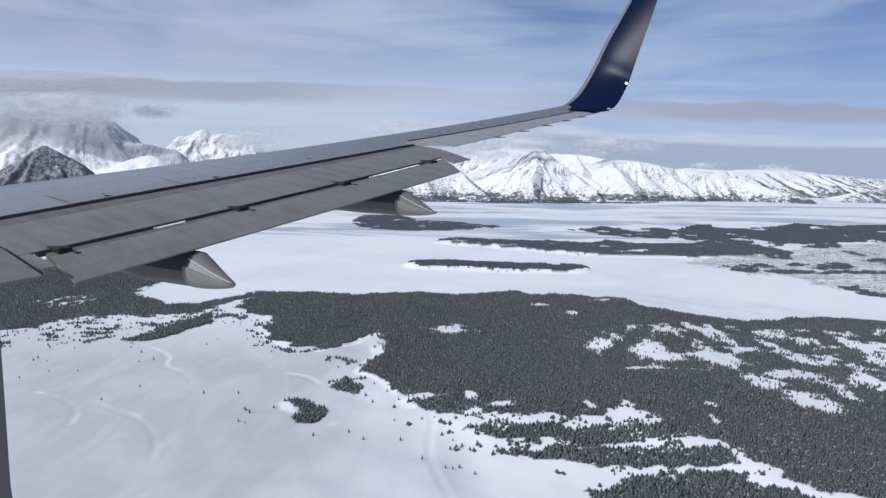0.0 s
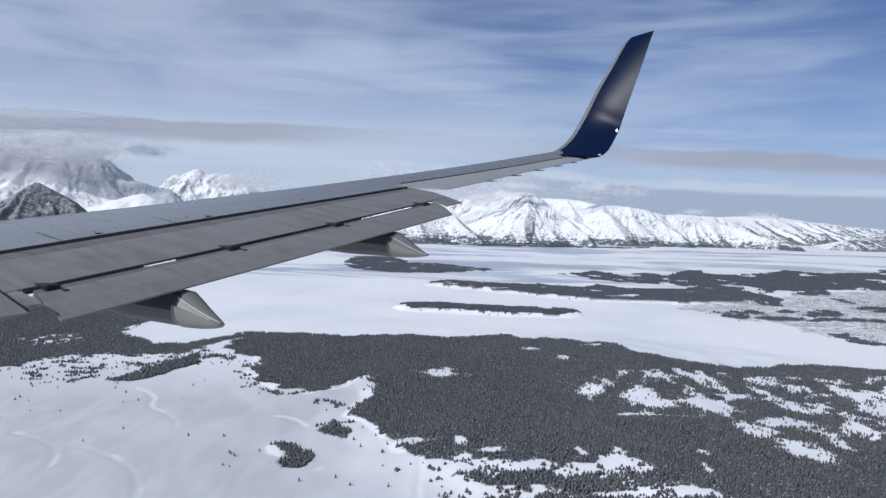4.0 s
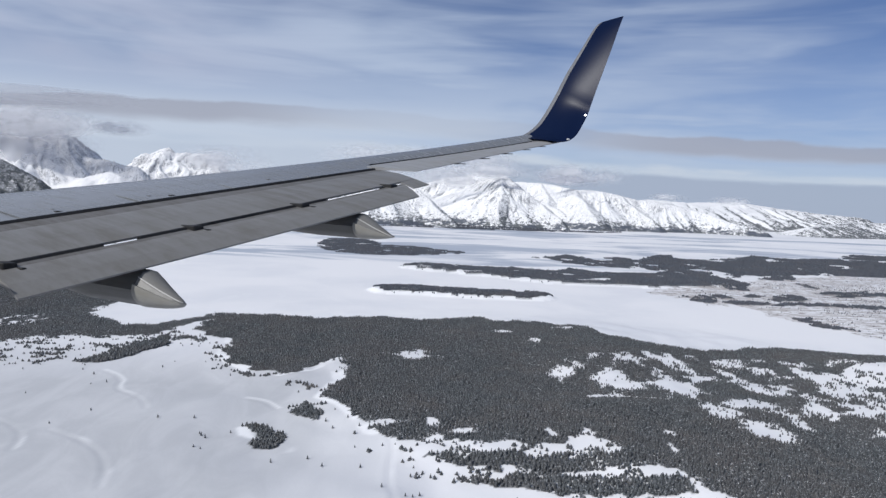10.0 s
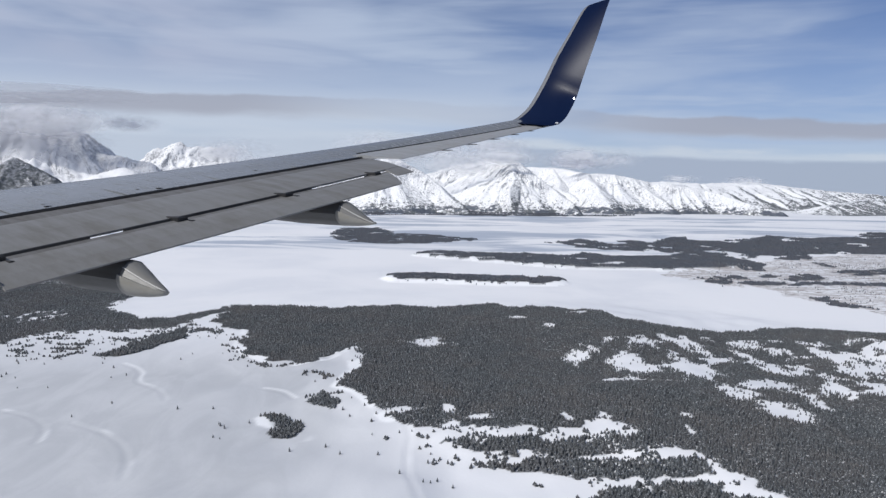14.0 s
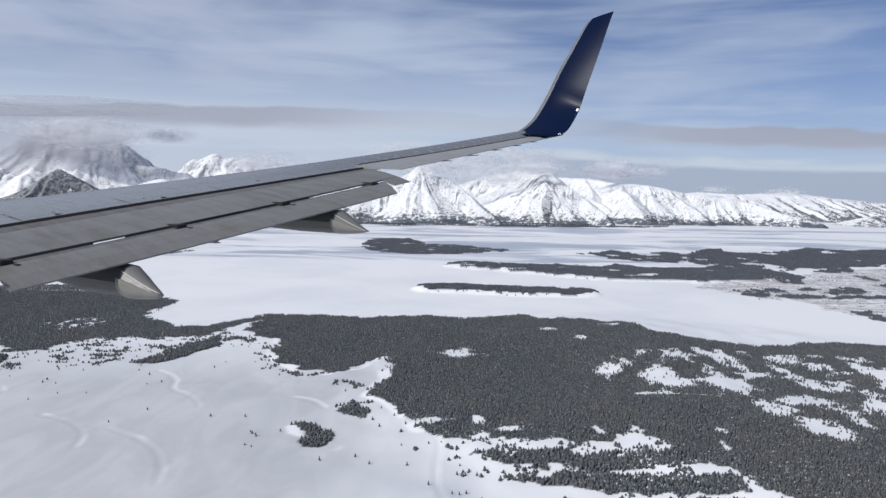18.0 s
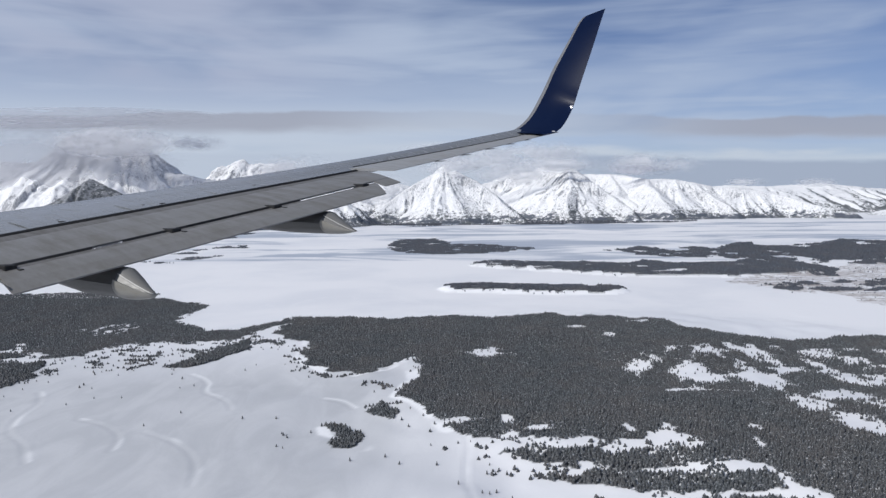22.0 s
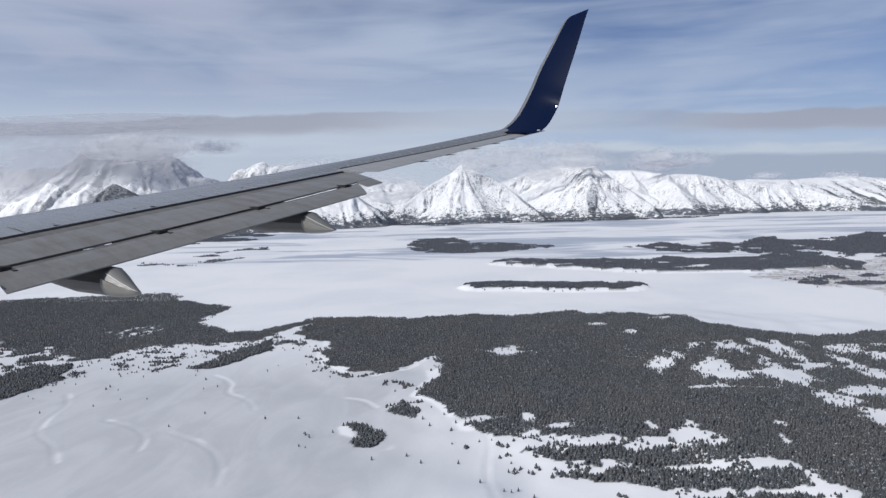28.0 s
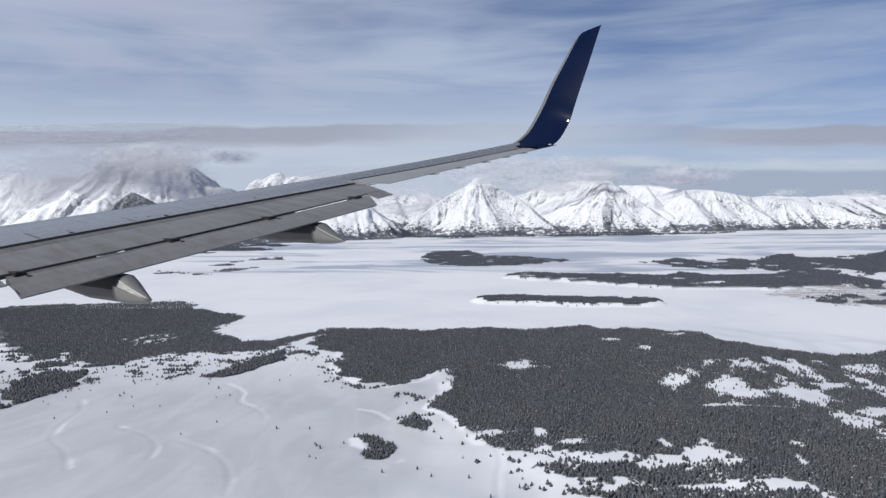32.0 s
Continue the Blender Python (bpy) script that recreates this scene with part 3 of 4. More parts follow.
def build_ground():
    xs = ticks([(-6000, -1200, 240), (-1200, -520, 20), (-520, 330, 2.1), (330, 820, 4.0), (820, 1000, 9), (1000, 2200, 17), (2200, 6000, 250)])
    ys = ticks([(-2500, 200, 150), (200, 270, 12), (270, 640, 2.2), (640, 860, 3.4), (860, 1220, 9), (1220, 2300, 14), (2300, 3200, 32), (3200, 4960, 160)])
    verts, faces = sheet(xs, ys, land)
    me = mesh_of("ground", verts, faces)
    x, y = verts[:, 0], verts[:, 1]
    wood = blur_mask(x, y, [WOOD_MAIN, WOOD_CAPE, *WOODS_SMALL, ISLETS[0]], 8) & (glade(x, y) > 1.0 + 0.22 * (fbm(x / 5, y / 5, 3, 45) - 0.4)) & ~inside(x, y, OPEN_SLOPE)
    wood |= blur_mask(x, y, ISLETS[1:], 18) & (fbm(x / 40, y / 26, 4, 83) < 0.66)
    wood |= blur_mask(x, y, WOOD_FAR, 16) & (fbm(x / 60, y / 60, 5, 51) < 0.66)
    wood |= blur_mask(x, y, MARSH_WOODS, 14)
    thin = inside(x, y, THIN_WOOD) & (fbm(x / 13, y / 24, 6, 31) > 0.50)
    bank = (isle_shore(x, y) & (land(x, y) > 0.5) & (y > 1010)).astype(float)
    # a bright line painted on each channel's sun-facing bank
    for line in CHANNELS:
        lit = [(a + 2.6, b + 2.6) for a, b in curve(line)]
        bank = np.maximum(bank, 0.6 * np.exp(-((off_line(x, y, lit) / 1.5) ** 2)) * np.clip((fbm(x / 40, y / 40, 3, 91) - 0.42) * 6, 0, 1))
    # sunlit edge along the wood and the clump, painted whiter
    rim = np.minimum(off_line(x, y, [(-121, 716), (-113, 638), (-95, 609), (-71, 580), (-44, 565), (-21, 583), (5, 624), (12, 555), (4, 499), (21, 481), (39, 444), (47, 425)]),
                     off_line(x, y, [(-46, 438), (-40, 422), (-31, 404), (-20, 397), (-8, 401)]) + 2.5)
    bank = np.maximum(bank, 0.95 * np.clip((9.0 - rim) / 3.0, 0, 1) * np.clip((fbm(x / 26, y / 26, 3, 93) - 0.36) * 6, 0, 1))
    for name, val in (("litter", wood & ~thin & ~flecks(x, y) & (y < 2250) & (x > -1150) & (land(x, y) < 40) & ((y < 1000) | ~isle_shore(x, y))), ("near_shade", np.clip((700 - y) / 160, 0, 1) * np.clip((90 - x) / 120, 0, 1)), ("bank", bank), ("brush", blur_mask(x, y, [MARSH], 14)), ("ice", (y > 1500) & (y < 2950))):
        a = me.attributes.new(name, "FLOAT", "POINT")
        a.data.foreach_set("value", val.astype(np.float32))
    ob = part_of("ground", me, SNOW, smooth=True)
    tagged(ob, "snow-covered frozen lake and rolling snowfields with drifts", "snow ground", kind="structure")


build_ground()


# ---- mountains ----
def mountain(name, label, mat, crests, step, steep=0.66, relief=1.0, seed=0, round_top=0.0):
    """A massif under crest lines of (x, y, height), with spurs and gullies down its flanks."""
    lines, top = [], max(p[2] for c in crests for p in c)
    for c in crests:
        c = np.array(c, float)
        run = np.r_[0, np.cumsum(np.hypot(*np.diff(c[:, :2], axis=0).T))]
        s = np.arange(0, run[-1] + 14, 16.0)
        line = np.stack([np.interp(s, run, c[:, k]) for k in range(3)], 1)
        line[:, 2] *= 1 + 0.06 * relief * (fbm(s / 40, s * 0 + seed, 4, seed) - 0.5)
        line[:, 0] += 22 * relief * (fbm(s / 70, s * 0 + seed, 3, seed + 2) - 0.5)
        lines.append(line)
    line = np.concatenate(lines)
    reach = top / steep * 1.2
    xs = np.arange(line[:, 0].min() - reach, line[:, 0].max() + reach, step)
    ys = np.arange(max(line[:, 1].min() - reach, 2300), min(line[:, 1].max() + reach * 0.6, 4950), step)

    fall = {}

    def height(x, y):
        wx = x + 60 * relief * (fbm(x / 120, y / 120, 4, seed + 4) - 0.5)
        wy = y + 60 * relief * (fbm(x / 120, y / 120, 4, seed + 6) - 0.5)
        best = np.full(x.shape, -1e9)
        bear, away = np.zeros(x.shape), np.zeros(x.shape)
        for px, py, pz in line:
            d = np.hypot(wx - px, wy - py)
            h = pz - steep * (np.sqrt(d * d + round_top**2) - round_top) * (1.15 - 0.3 * np.minimum(d / 350, 1))
            up = h > best
            best[up] = h[up]
            away[up] = d[up]
            bear[up] = (np.arctan2(wx - px, py - wy) * 160 + px)[up]
        body = np.clip(best, 0, None)
        flank = np.clip(body / top * 5, 0, 1) * np.clip((top * 1.02 - body) / top * 3.0, 0.1, 1) * np.clip(away / 60, 0.15, 1)
        rib = fbm(bear / 52, body / 300, 4, seed + 11, True)
        rough = fbm(x / 34, y / 34, 4, seed + 13, True)
        fall["v"] = np.stack([bear.ravel(), body.ravel() * 0.06, np.full(x.size, seed * 31.0)], 1)
        z = best + flank * relief * (44 * (rib - 0.62) + 11 * (rough - 0.55))
        return np.where(best < -30, -6.0, np.maximum(z, -6.0))

    verts, faces = sheet(xs, ys, height)
    used = (verts[faces][:, :, 2] > -5.5).any(1)
    faces = faces[used]
    keep, idx = np.unique(faces, return_inverse=True)
    me = mesh_of(name, verts[keep], idx.reshape(-1, 4))
    me.attributes.new("fall", "FLOAT_VECTOR", "POINT").data.foreach_set("vector", fall["v"][keep].astype(np.float32).ravel())
    ob = part_of(name, me, mat, smooth=True)
    return tagged(ob, label, "mountain", "mountain range across the lake")


mountain("mountain", "massive snowy mountain with bare rock faces and a cloud cap", CRAG,
         [[(-2648, 3180, 292), (-2385, 3150, 318), (-2230, 3150, 286), (-2151, 3120, 304), (-2040, 3120, 288), (-1994, 3110, 306), (-1914, 3100, 345), (-1850, 3100, 402), (-1800, 3095, 420),
           (-1741, 3090, 428), (-1690, 3090, 420), (-1630, 3090, 414), (-1585, 3090, 408), (-1540, 3090, 398), (-1496, 3085, 374), (-1450, 3075, 318), (-1410, 3065, 272), (-1355, 3050, 240), (-1301, 3010, 236), (-1174, 3000, 214), (-1098, 3000, 200), (-1022, 3000, 120)],
          [(-1860, 3100, 392), (-1890, 2960, 260), (-1930, 2820, 120)], [(-1600, 3095, 404), (-1560, 2960, 270), (-1480, 2850, 130)], [(-1735, 3095, 430), (-1720, 2960, 290), (-1700, 2860, 170)]], 7, 0.92, 1.35, 1)
mountain("mountain", "dark rocky foothill peak below the big mountain", DARK_CRAG,
         [[(-1580, 2430, 84), (-1470, 2510, 166), (-1404, 2520, 209), (-1330, 2510, 174), (-1260, 2475, 136), (-1170, 2430, 60)], [(-1404, 2520, 209), (-1430, 2420, 100)]], 7, 0.78, 1.0, 2)
mountain("mountain", "pale jagged snow ridge in the far distance", PEAK,
         [[(-1520, 3900, 200), (-1400, 3900, 290), (-1330, 3900, 305), (-1284, 3900, 330), (-1210, 3900, 290), (-1130, 3900, 312), (-1058, 3900, 300), (-900, 3950, 190)]], 8, 0.8, 1.8, 3)
mountain("mountain", "snowy peak with timbered lower slopes above the lake", TIMBER,
         [[(-1020, 2830, 90), (-929, 2900, 150), (-722, 2900, 189), (-593, 2900, 177), (-480, 2850, 110), (-400, 2800, 30)], [(-722, 2900, 189), (-690, 2780, 80)]], 7, 0.74, 0.95, 4)
mountain("mountain", "dark forested mountain flank in shade", TIMBER,
         [[(-1560, 2560, 40), (-1312, 2700, 115), (-1092, 2700, 181), (-838, 2640, 86), (-720, 2600, 16)]], 8, 0.66, 1.0, 5)
mountain("mountain", "hazy white ridge between the near peaks", PEAK,
         [[(-900, 3720, 120), (-740, 3750, 168), (-600, 3760, 205), (-470, 3750, 180), (-360, 3780, 196), (-230, 3800, 150)]], 10, 0.6, 1.2, 15)
mountain("mountain", "broad white snow peak with fine gullies beside the lake", PEAK,
         [[(-430, 2960, 12), (-340, 3050, 75), (-231, 3170, 160), (-120, 3260, 222), (-50, 3300, 274), (20, 3270, 226), (118, 3190, 168), (210, 3070, 95), (310, 2950, 20)],
          [(-50, 3300, 266), (-70, 3160, 165), (-110, 3040, 70)]], 5, 0.80, 0.75, 6)
mountain("mountain", "pointed white snow peak with long ribs beside the lake", PEAK,
         [[(360, 3680, 170), (410, 3640, 232), (447, 3600, 270), (510, 3520, 252), (573, 3450, 264), (650, 3370, 200), (733, 3280, 128), (836, 3050, 16)],
          [(573, 3450, 264), (550, 3290, 160), (515, 3120, 60)], [(447, 3600, 262), (410, 3450, 150), (370, 3330, 60)]], 5, 0.80, 0.75, 7)
mountain("mountain", "long white snow ridge falling away to the north", PEAK,
         [[(700, 3760, 226), (849, 3700, 226), (1000, 3560, 196), (1127, 3500, 194), (1240, 3490, 172), (1335, 3500, 152), (1460, 3450, 142), (1578, 3440, 122), (1707, 3330, 76), (1870, 3180, 24)],
          [(1000, 3560, 196), (982, 3388, 150), (1010, 3180, 50)], [(1240, 3490, 172), (1300, 3330, 90), (1340, 3200, 30)], [(849, 3700, 226), (830, 3480, 130), (880, 3280, 60)]], 6, 0.66, 0.8, 8)
mountain("mountain", "low rolling snow hills with scattered timber", HILL,
         [[(1350, 4150, 120), (1637, 4200, 156), (1919, 4200, 146), (2289, 4300, 163), (2580, 4300, 132), (2900, 4400, 110), (3300, 4500, 90)],
          [(1919, 4200, 146), (2000, 3900, 60)], [(2289, 4300, 163), (2350, 3950, 60)]], 12, 0.36, 0.7, 9)
mountain("mountain", "low wooded hills on the far shore", HILL,
         [[(2300, 3500, 46), (2729, 3800, 77), (3086, 3900, 76), (3600, 4000, 40)]], 16, 0.26, 0.5, 10)
mountain("mountain", "shadowed snow ridge behind the saddle of two peaks", PEAK,
         [[(60, 3850, 150), (200, 3900, 200), (330, 3900, 235), (480, 3850, 255)]], 9, 0.7, 1.2, 12)


# ---- clouds that hang on the peaks ----
def cloud(label, mat, x, y, z, rx, ry, rz):
    bm = bmesh.new()
    bmesh.ops.create_icosphere(bm, subdivisions=4, radius=1.0)
    for v in bm.verts:
        v.co *= 1 + 0.16 * (noise.noise(v.co * 1.7 + Vector((x, y, z))) + 0.5 * noise.noise(v.co * 3.9))
    ob = part("cloud", bm, mat, None, "", True)
    ob.matrix_world = Matrix.LocRotScale((x, y, z), None, (rx, ry, rz))
    return tagged(ob, label, "cloud", "clouds on the mountains")


cloud("soft grey cloud cap hiding the big mountain's summit", CAP, -1450, 2790, 362, 320, 60, 82)
cloud("long grey stratus bank above the big mountain", STRATUS, -1850, 2930, 480, 950, 330, 30)
# a thin body added to stand in for haze before the slopes
cloud("thin grey sheet added as haze over the big mountain's slopes", VEIL, -1830, 2880, 262, 680, 50, 185)
cloud("grey cloud tongue drifting off the big mountain", MIST, -1190, 3050, 372, 170, 50, 44)
cloud("thin white mist before the far jagged ridge", CLOUD, -900, 3660, 255, 310, 50, 105)
cloud("thin white mist before the hazy ridge", CLOUD, -500, 3560, 150, 320, 40, 110)
cloud("soft white cloud bank behind the broad snow peak", CLOUD, -50, 3560, 300, 400, 60, 105)
cloud("thin white mist on the broad peak's summit", CLOUD, -60, 3160, 262, 170, 40, 52)
cloud("pale cloud filling the saddle between peaks", CLOUD, 270, 3380, 222, 260, 50, 80)
cloud("white cloud rising behind the saddle of the peaks", CLOUD, 420, 3950, 330, 430, 60, 120)
cloud("thin white mist on the pointed peak's summit", CLOUD, 500, 3330, 262, 280, 40, 50)
cloud("soft white cloud behind the northern ridge", CLOUD, 1120, 3980, 285, 420, 60, 80)
cloud("grey cloud cap on the start of the northern ridge", MIST, 960, 3500, 238, 230, 40, 42)
cloud("low white cloud tuft on the rolling hills", CLOUD, 1730, 4080, 172, 150, 40, 30)
cloud("low white cloud tuft above the far hills", CLOUD, 2130, 4080, 168, 170, 40, 34)


# ---- forests ----
def conifers(name, label, x, y, tall, mat, sides=5, tiers=2, seed=0, wide_by=1.0):
    """A stand of conifers, each of stacked ragged cones, as one object."""
    rng = np.random.default_rng(seed)
    n = len(x)
    z = land(x, y)
    h = tall * (0.5 + 0.55 * rng.random(n) + 0.5 * fbm(x / 22, y / 22, 3, 15)) * np.where(rng.random(n) < 0.06, 1.3, 1.0)
    w = h * (0.24 + 0.14 * rng.random(n)) * wide_by
    turn = rng.random(n) * 6.3
    lx, ly = (rng.random(n) - 0.5) * 0.07 * h, (rng.random(n) - 0.5) * 0.07 * h
    per, faces = [], []
    k = 0
    for t in range(tiers):
        low = (0.05, 0.42, 0.68)[t] * h
        top = h if t == tiers - 1 else (0.62, 0.84)[t] * h
        wide = w * (1.0, 0.66, 0.4)[t]
        for i in range(sides):
            a = turn + 6.2832 * i / sides + t * 0.6
            r = wide * (0.75 + 0.5 * rng.random(n))
            per.append(np.stack([x + r * np.cos(a), y + r * np.sin(a), z + low * (0.8 + 0.4 * rng.random(n))], 1))
        per.append(np.stack([x + lx, y + ly, z + top], 1))
        faces += [(k + i, k + (i + 1) % sides, k + sides) for i in range(sides)]
        k += sides + 1
    verts = np.stack(per, 1).reshape(-1, 3)
    f = (np.arange(n)[:, None, None] * k + np.array(faces)[None]).reshape(-1, 3)
    ob = part_of(name, mesh_of(name, verts, f), mat)
    return tagged(ob, label, "forest", kind="stuff")


def scatter(plans, gap, edge=8.0, seed=0, holes=None):
    """Jittered points within the plans."""
    rng = np.random.default_rng(seed)
    pts = np.array([p for plan in plans for p in plan], float)
    xs, ys = np.arange(pts[:, 0].min() - 9, pts[:, 0].max() + 9, gap), np.arange(max(pts[:, 1].min() - 9, 285), pts[:, 1].max() + 9, gap)
    x, y = (a.ravel() for a in np.meshgrid(xs, ys))
    x, y = x + gap * 0.9 * (rng.random(x.size) - 0.5), y + gap * 0.9 * (rng.random(x.size) - 0.5)
    ok = blur_mask(x, y, plans, edge)
    if holes:
        ok &= ~holes(x, y)
    return x[ok], y[ok]


def main_holes(x, y):
    thin = inside(x, y, THIN_WOOD) & (fbm(x / 13, y / 24, 6, 31) > 0.49 + 0.1 * RNG.random(x.shape)) & (RNG.random(x.shape) > 0.10)
    rare = RNG.random(x.shape) < 0.03
    open_ground = (inside(x, y, OPEN_SLOPE) & (fbm(x / 12, y / 9, 3, 41) < 0.62)) & (RNG.random(x.shape) > 0.02)
    right = (x > 800) | (y < 290)
    return thin | rare | open_ground | right | (RNG.random(x.shape) > 0.025 + 0.8 * np.clip(fbm(x / 7, y / 6, 3, 43) - 0.56, 0, 1) + np.clip((glade(x, y) - 0.62) / 0.5, 0, 1) ** 1.6)


def few(x, y):
    return (RNG.random(x.shape) < 0.05) | flecks(x, y)


x, y = scatter([WOOD_MAIN], 1.75, 9, 1, main_holes)
conifers("conifer_forest", "dense dark conifer forest dusted with snow on the near shore", x, y, 2.25, PINE, 5, 2, 1, 1.1)
x, y = scatter([WOOD_CAPE], 2.2, 12, 2, few)
conifers("conifer_forest", "dense dark conifer forest on the wooded cape", x, y, 1.95, PINE, 5, 2, 2, 1.25)
def fringe(x, y):
    return ~(~blur_mask(x, y, [WOOD_MAIN, WOOD_CAPE, *WOODS_SMALL], 7) & (RNG.random(x.shape) < 7.0 * np.clip(fbm(x / 13, y / 8, 4, 77) - 0.56, 0, 1)))


FRINGE = [(-560, 690), (-420, 720), (-200, 735), (-130, 700), (-90, 590), (-40, 555), (20, 520), (10, 470), (50, 400), (200, 420), (260, 330), (230, 300),
          (120, 330), (60, 370), (40, 415), (0, 470), (-30, 480), (-40, 540), (-110, 580), (-140, 690), (-190, 640), (-260, 580), (-330, 600), (-340, 520), (-400, 480), (-470, 500), (-470, 640)]
x, y = scatter([FRINGE], 2.3, 10, 5, fringe)
conifers("scattered_saplings", "scattered young conifers at the forest's edge", x, y, 2.1, PINE, 6, 2, 5, 1.7)
for k, plan in enumerate(WOODS_SMALL):
    x, y = scatter([plan], 2.0, 7, 10 + k, few)
    conifers("tree_clump", "small dark clump of conifers standing on the snowfield", x, y, 2.7, PINE, 6, 2, 10 + k, 1.35)
def isle_bank(x, y):
    return (isle_shore(x, y) & ((RNG.random(x.shape) > 0.03) | (land(x, y) < 1.0))) | (fbm(x / 40, y / 26, 4, 83) > 0.68)


for k, plan in enumerate(ISLETS):
    x, y = scatter([plan], 1.9 if k == 0 else 2.8, 6 if k == 0 else 18, 30 + k, isle_bank)
    conifers("island_forest", "dark conifers covering an island in the frozen lake", x, y, 2.9 if k == 0 else 2.4, PINE_HAZED, 5, 2 if k == 0 else 1, 30 + k, 1.6)
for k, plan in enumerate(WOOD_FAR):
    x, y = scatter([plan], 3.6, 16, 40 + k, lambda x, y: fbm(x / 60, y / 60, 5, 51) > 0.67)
    conifers("far_forest", "distant dark forest on a headland of the frozen lake", x, y, 3.6, PINE_HAZED, 4, 1, 40 + k, 1.6)
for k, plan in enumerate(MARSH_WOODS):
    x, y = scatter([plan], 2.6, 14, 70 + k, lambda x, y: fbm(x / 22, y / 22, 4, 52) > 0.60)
    conifers("tree_belt", "dark belt of trees in the snowy marsh", x, y, 2.8, PINE_HAZED, 5, 1, 70 + k, 1.6)
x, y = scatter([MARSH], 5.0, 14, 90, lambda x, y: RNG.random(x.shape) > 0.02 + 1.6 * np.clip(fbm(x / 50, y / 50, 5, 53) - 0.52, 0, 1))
conifers("scattered_brush", "scattered bushes and small trees in the snowy marsh", x, y, 2.2, PINE_HAZED, 4, 1, 90)
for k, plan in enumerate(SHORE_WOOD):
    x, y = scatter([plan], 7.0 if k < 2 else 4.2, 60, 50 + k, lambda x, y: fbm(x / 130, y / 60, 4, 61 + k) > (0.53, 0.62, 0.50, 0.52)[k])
    conifers("far_forest", "broken dark timber along the far lake shore", x, y, 5.0 if k < 2 else 3.2, PINE_HAZED, 4, 1, 50 + k, 1.5)


# ---- the airliner's wing: x aft, y outboard, z up from the seat's eye ----
aircraft = new("airliner_wing")
aircraft.matrix_world = pose(*SEAT, -0.027, 0.242, -28.957)
tagged(aircraft, "grey swept airliner wing with lowered flaps and a navy winglet", "aircraft wing")


def at(c, d, u):
    """A point c metres ahead of the flap's rear edge, d metres outboard."""
    return (-(9.7 + c - 0.287 * d), d, u)


def crest_c(d):
    return 3.6 - 0.146 * (d - 6)


def nose_c(d):
    return 5.6 - 0.307 * (d - 6)


def crest_u(d):
    return np.polyval([7e-05, 0.00053, 0.13394, -1.31747], d)


def slot_u(d):
    return 0.1637 * d - 1.6426


def gap_u(d):
    return 0.0025 * d * d + 0.1488 * d - 1.893


def rear_u(d):
    return 0.0017 * d * d + 0.1818 * d - 2.2888


def tip_u(d):
    return 0.0014 * d * d + 0.163 * d - 1.8896


def seam_c(d):
    return 2.3 - 0.11 * (d - 11.7)


def seam_u(d):
    return 0.00325 * d * d + 0.0941 * d + -1.21907


def box_ring(d, c_rear, u_rear, depth):
    cc, cn, uc = crest_c(d), nose_c(d), crest_u(d)
    mid = (c_rear + cc) / 2
    um = (u_rear + uc) / 2 + 0.02
    ahead = cn - cc
    return [at(c_rear, d, u_rear), at(mid, d, um), at(cc, d, uc), at(cc + 0.45 * ahead, d, uc - 0.05 * ahead), at(cc + 0.85 * ahead, d, uc - 0.14 * ahead),
            at(cn, d, uc - 0.24 * ahead), at(cc + 0.7 * ahead, d, uc - 0.4 * ahead - 0.5 * depth), at(cc, d, uc - depth),
            at(mid, d, um - depth * 0.85), at(c_rear + 0.05, d, u_rear - 0.06)]


def stations(a, b, n):
    return [a + (b - a) * i / n for i in range(n + 1)]


inner = part("wing_skin", loft([box_ring(d, 2.03, slot_u(d), 0.8 - 0.03 * d) for d in stations(0.165, 11.72, 18)]), SKIN, aircraft, "pale grey painted upper wing skin", True)
outer = part("outer_wing_skin", loft([box_ring(d, seam_c(d), seam_u(d), 0.42 - 0.015 * d) for d in stations(11.73, 16.78, 12)]), SKIN, aircraft, "pale grey outer wing skin", True)


def slab(front, rear, d0, d1, u_front, u_rear, thick0, thick1, n=12, skew0=0.0, skew1=0.0, bulge=0.03):
    """A tapered plate between a front and a rear line, its ends cut askew; rounded nose."""
    rings = []
    for i in range(n + 1):
        t = i / n
        ring = []
        for f, du, low in ((0.0, -0.5, 0), (0.04, 0, 0), (0.3, 0, 0), (0.65, 0, 0), (1.0, 0, 0), (1.0, -1, 1), (0.55, -1, 1), (0.05, -1, 1)):
            d = d0 + (d1 - d0) * t + (skew0 * (1 - t) + skew1 * t) * f
            c0, c1 = (k(d) if callable(k) else k for k in (front, rear))
            c = c0 + (c1 - c0) * f
            u = u_front(d) * (1 - f) + u_rear(d) * f + bulge * 4 * f * (1 - f)
            th = thick0 * (1 - f) + thick1 * f
            ring.append(at(c, d, u + du * th - (0.02 if f == 0 else 0)))
        rings.append(ring)
    return loft(rings)


flap = part("main_flap", slab(1.98, 0.775, 4.22, 11.62, lambda d: slot_u(d) - 0.030, gap_u, 0.22, 0.03, 16, 0, -0.40), BEIGE, aircraft, "weathered grey main flap with soot stains")
part("nose_band", slab(1.97, 1.45, 4.22, 11.62, lambda d: slot_u(d) - 0.022, lambda d: slot_u(d) * 0.583 + gap_u(d) * 0.417 - 0.012, 0.02, 0.008, 16, 0, -0.17, 0.012), GRIME, flap, "soot-stained band on the flap's nose")
part("flap_end", slab(0.774, 0.45, 10.86, 11.22, gap_u, lambda d: gap_u(d) - 0.091, 0.03, 0.015, 4, -0.04, -0.02, 0.0), BEIGE, flap, "grey outer end of the main flap")
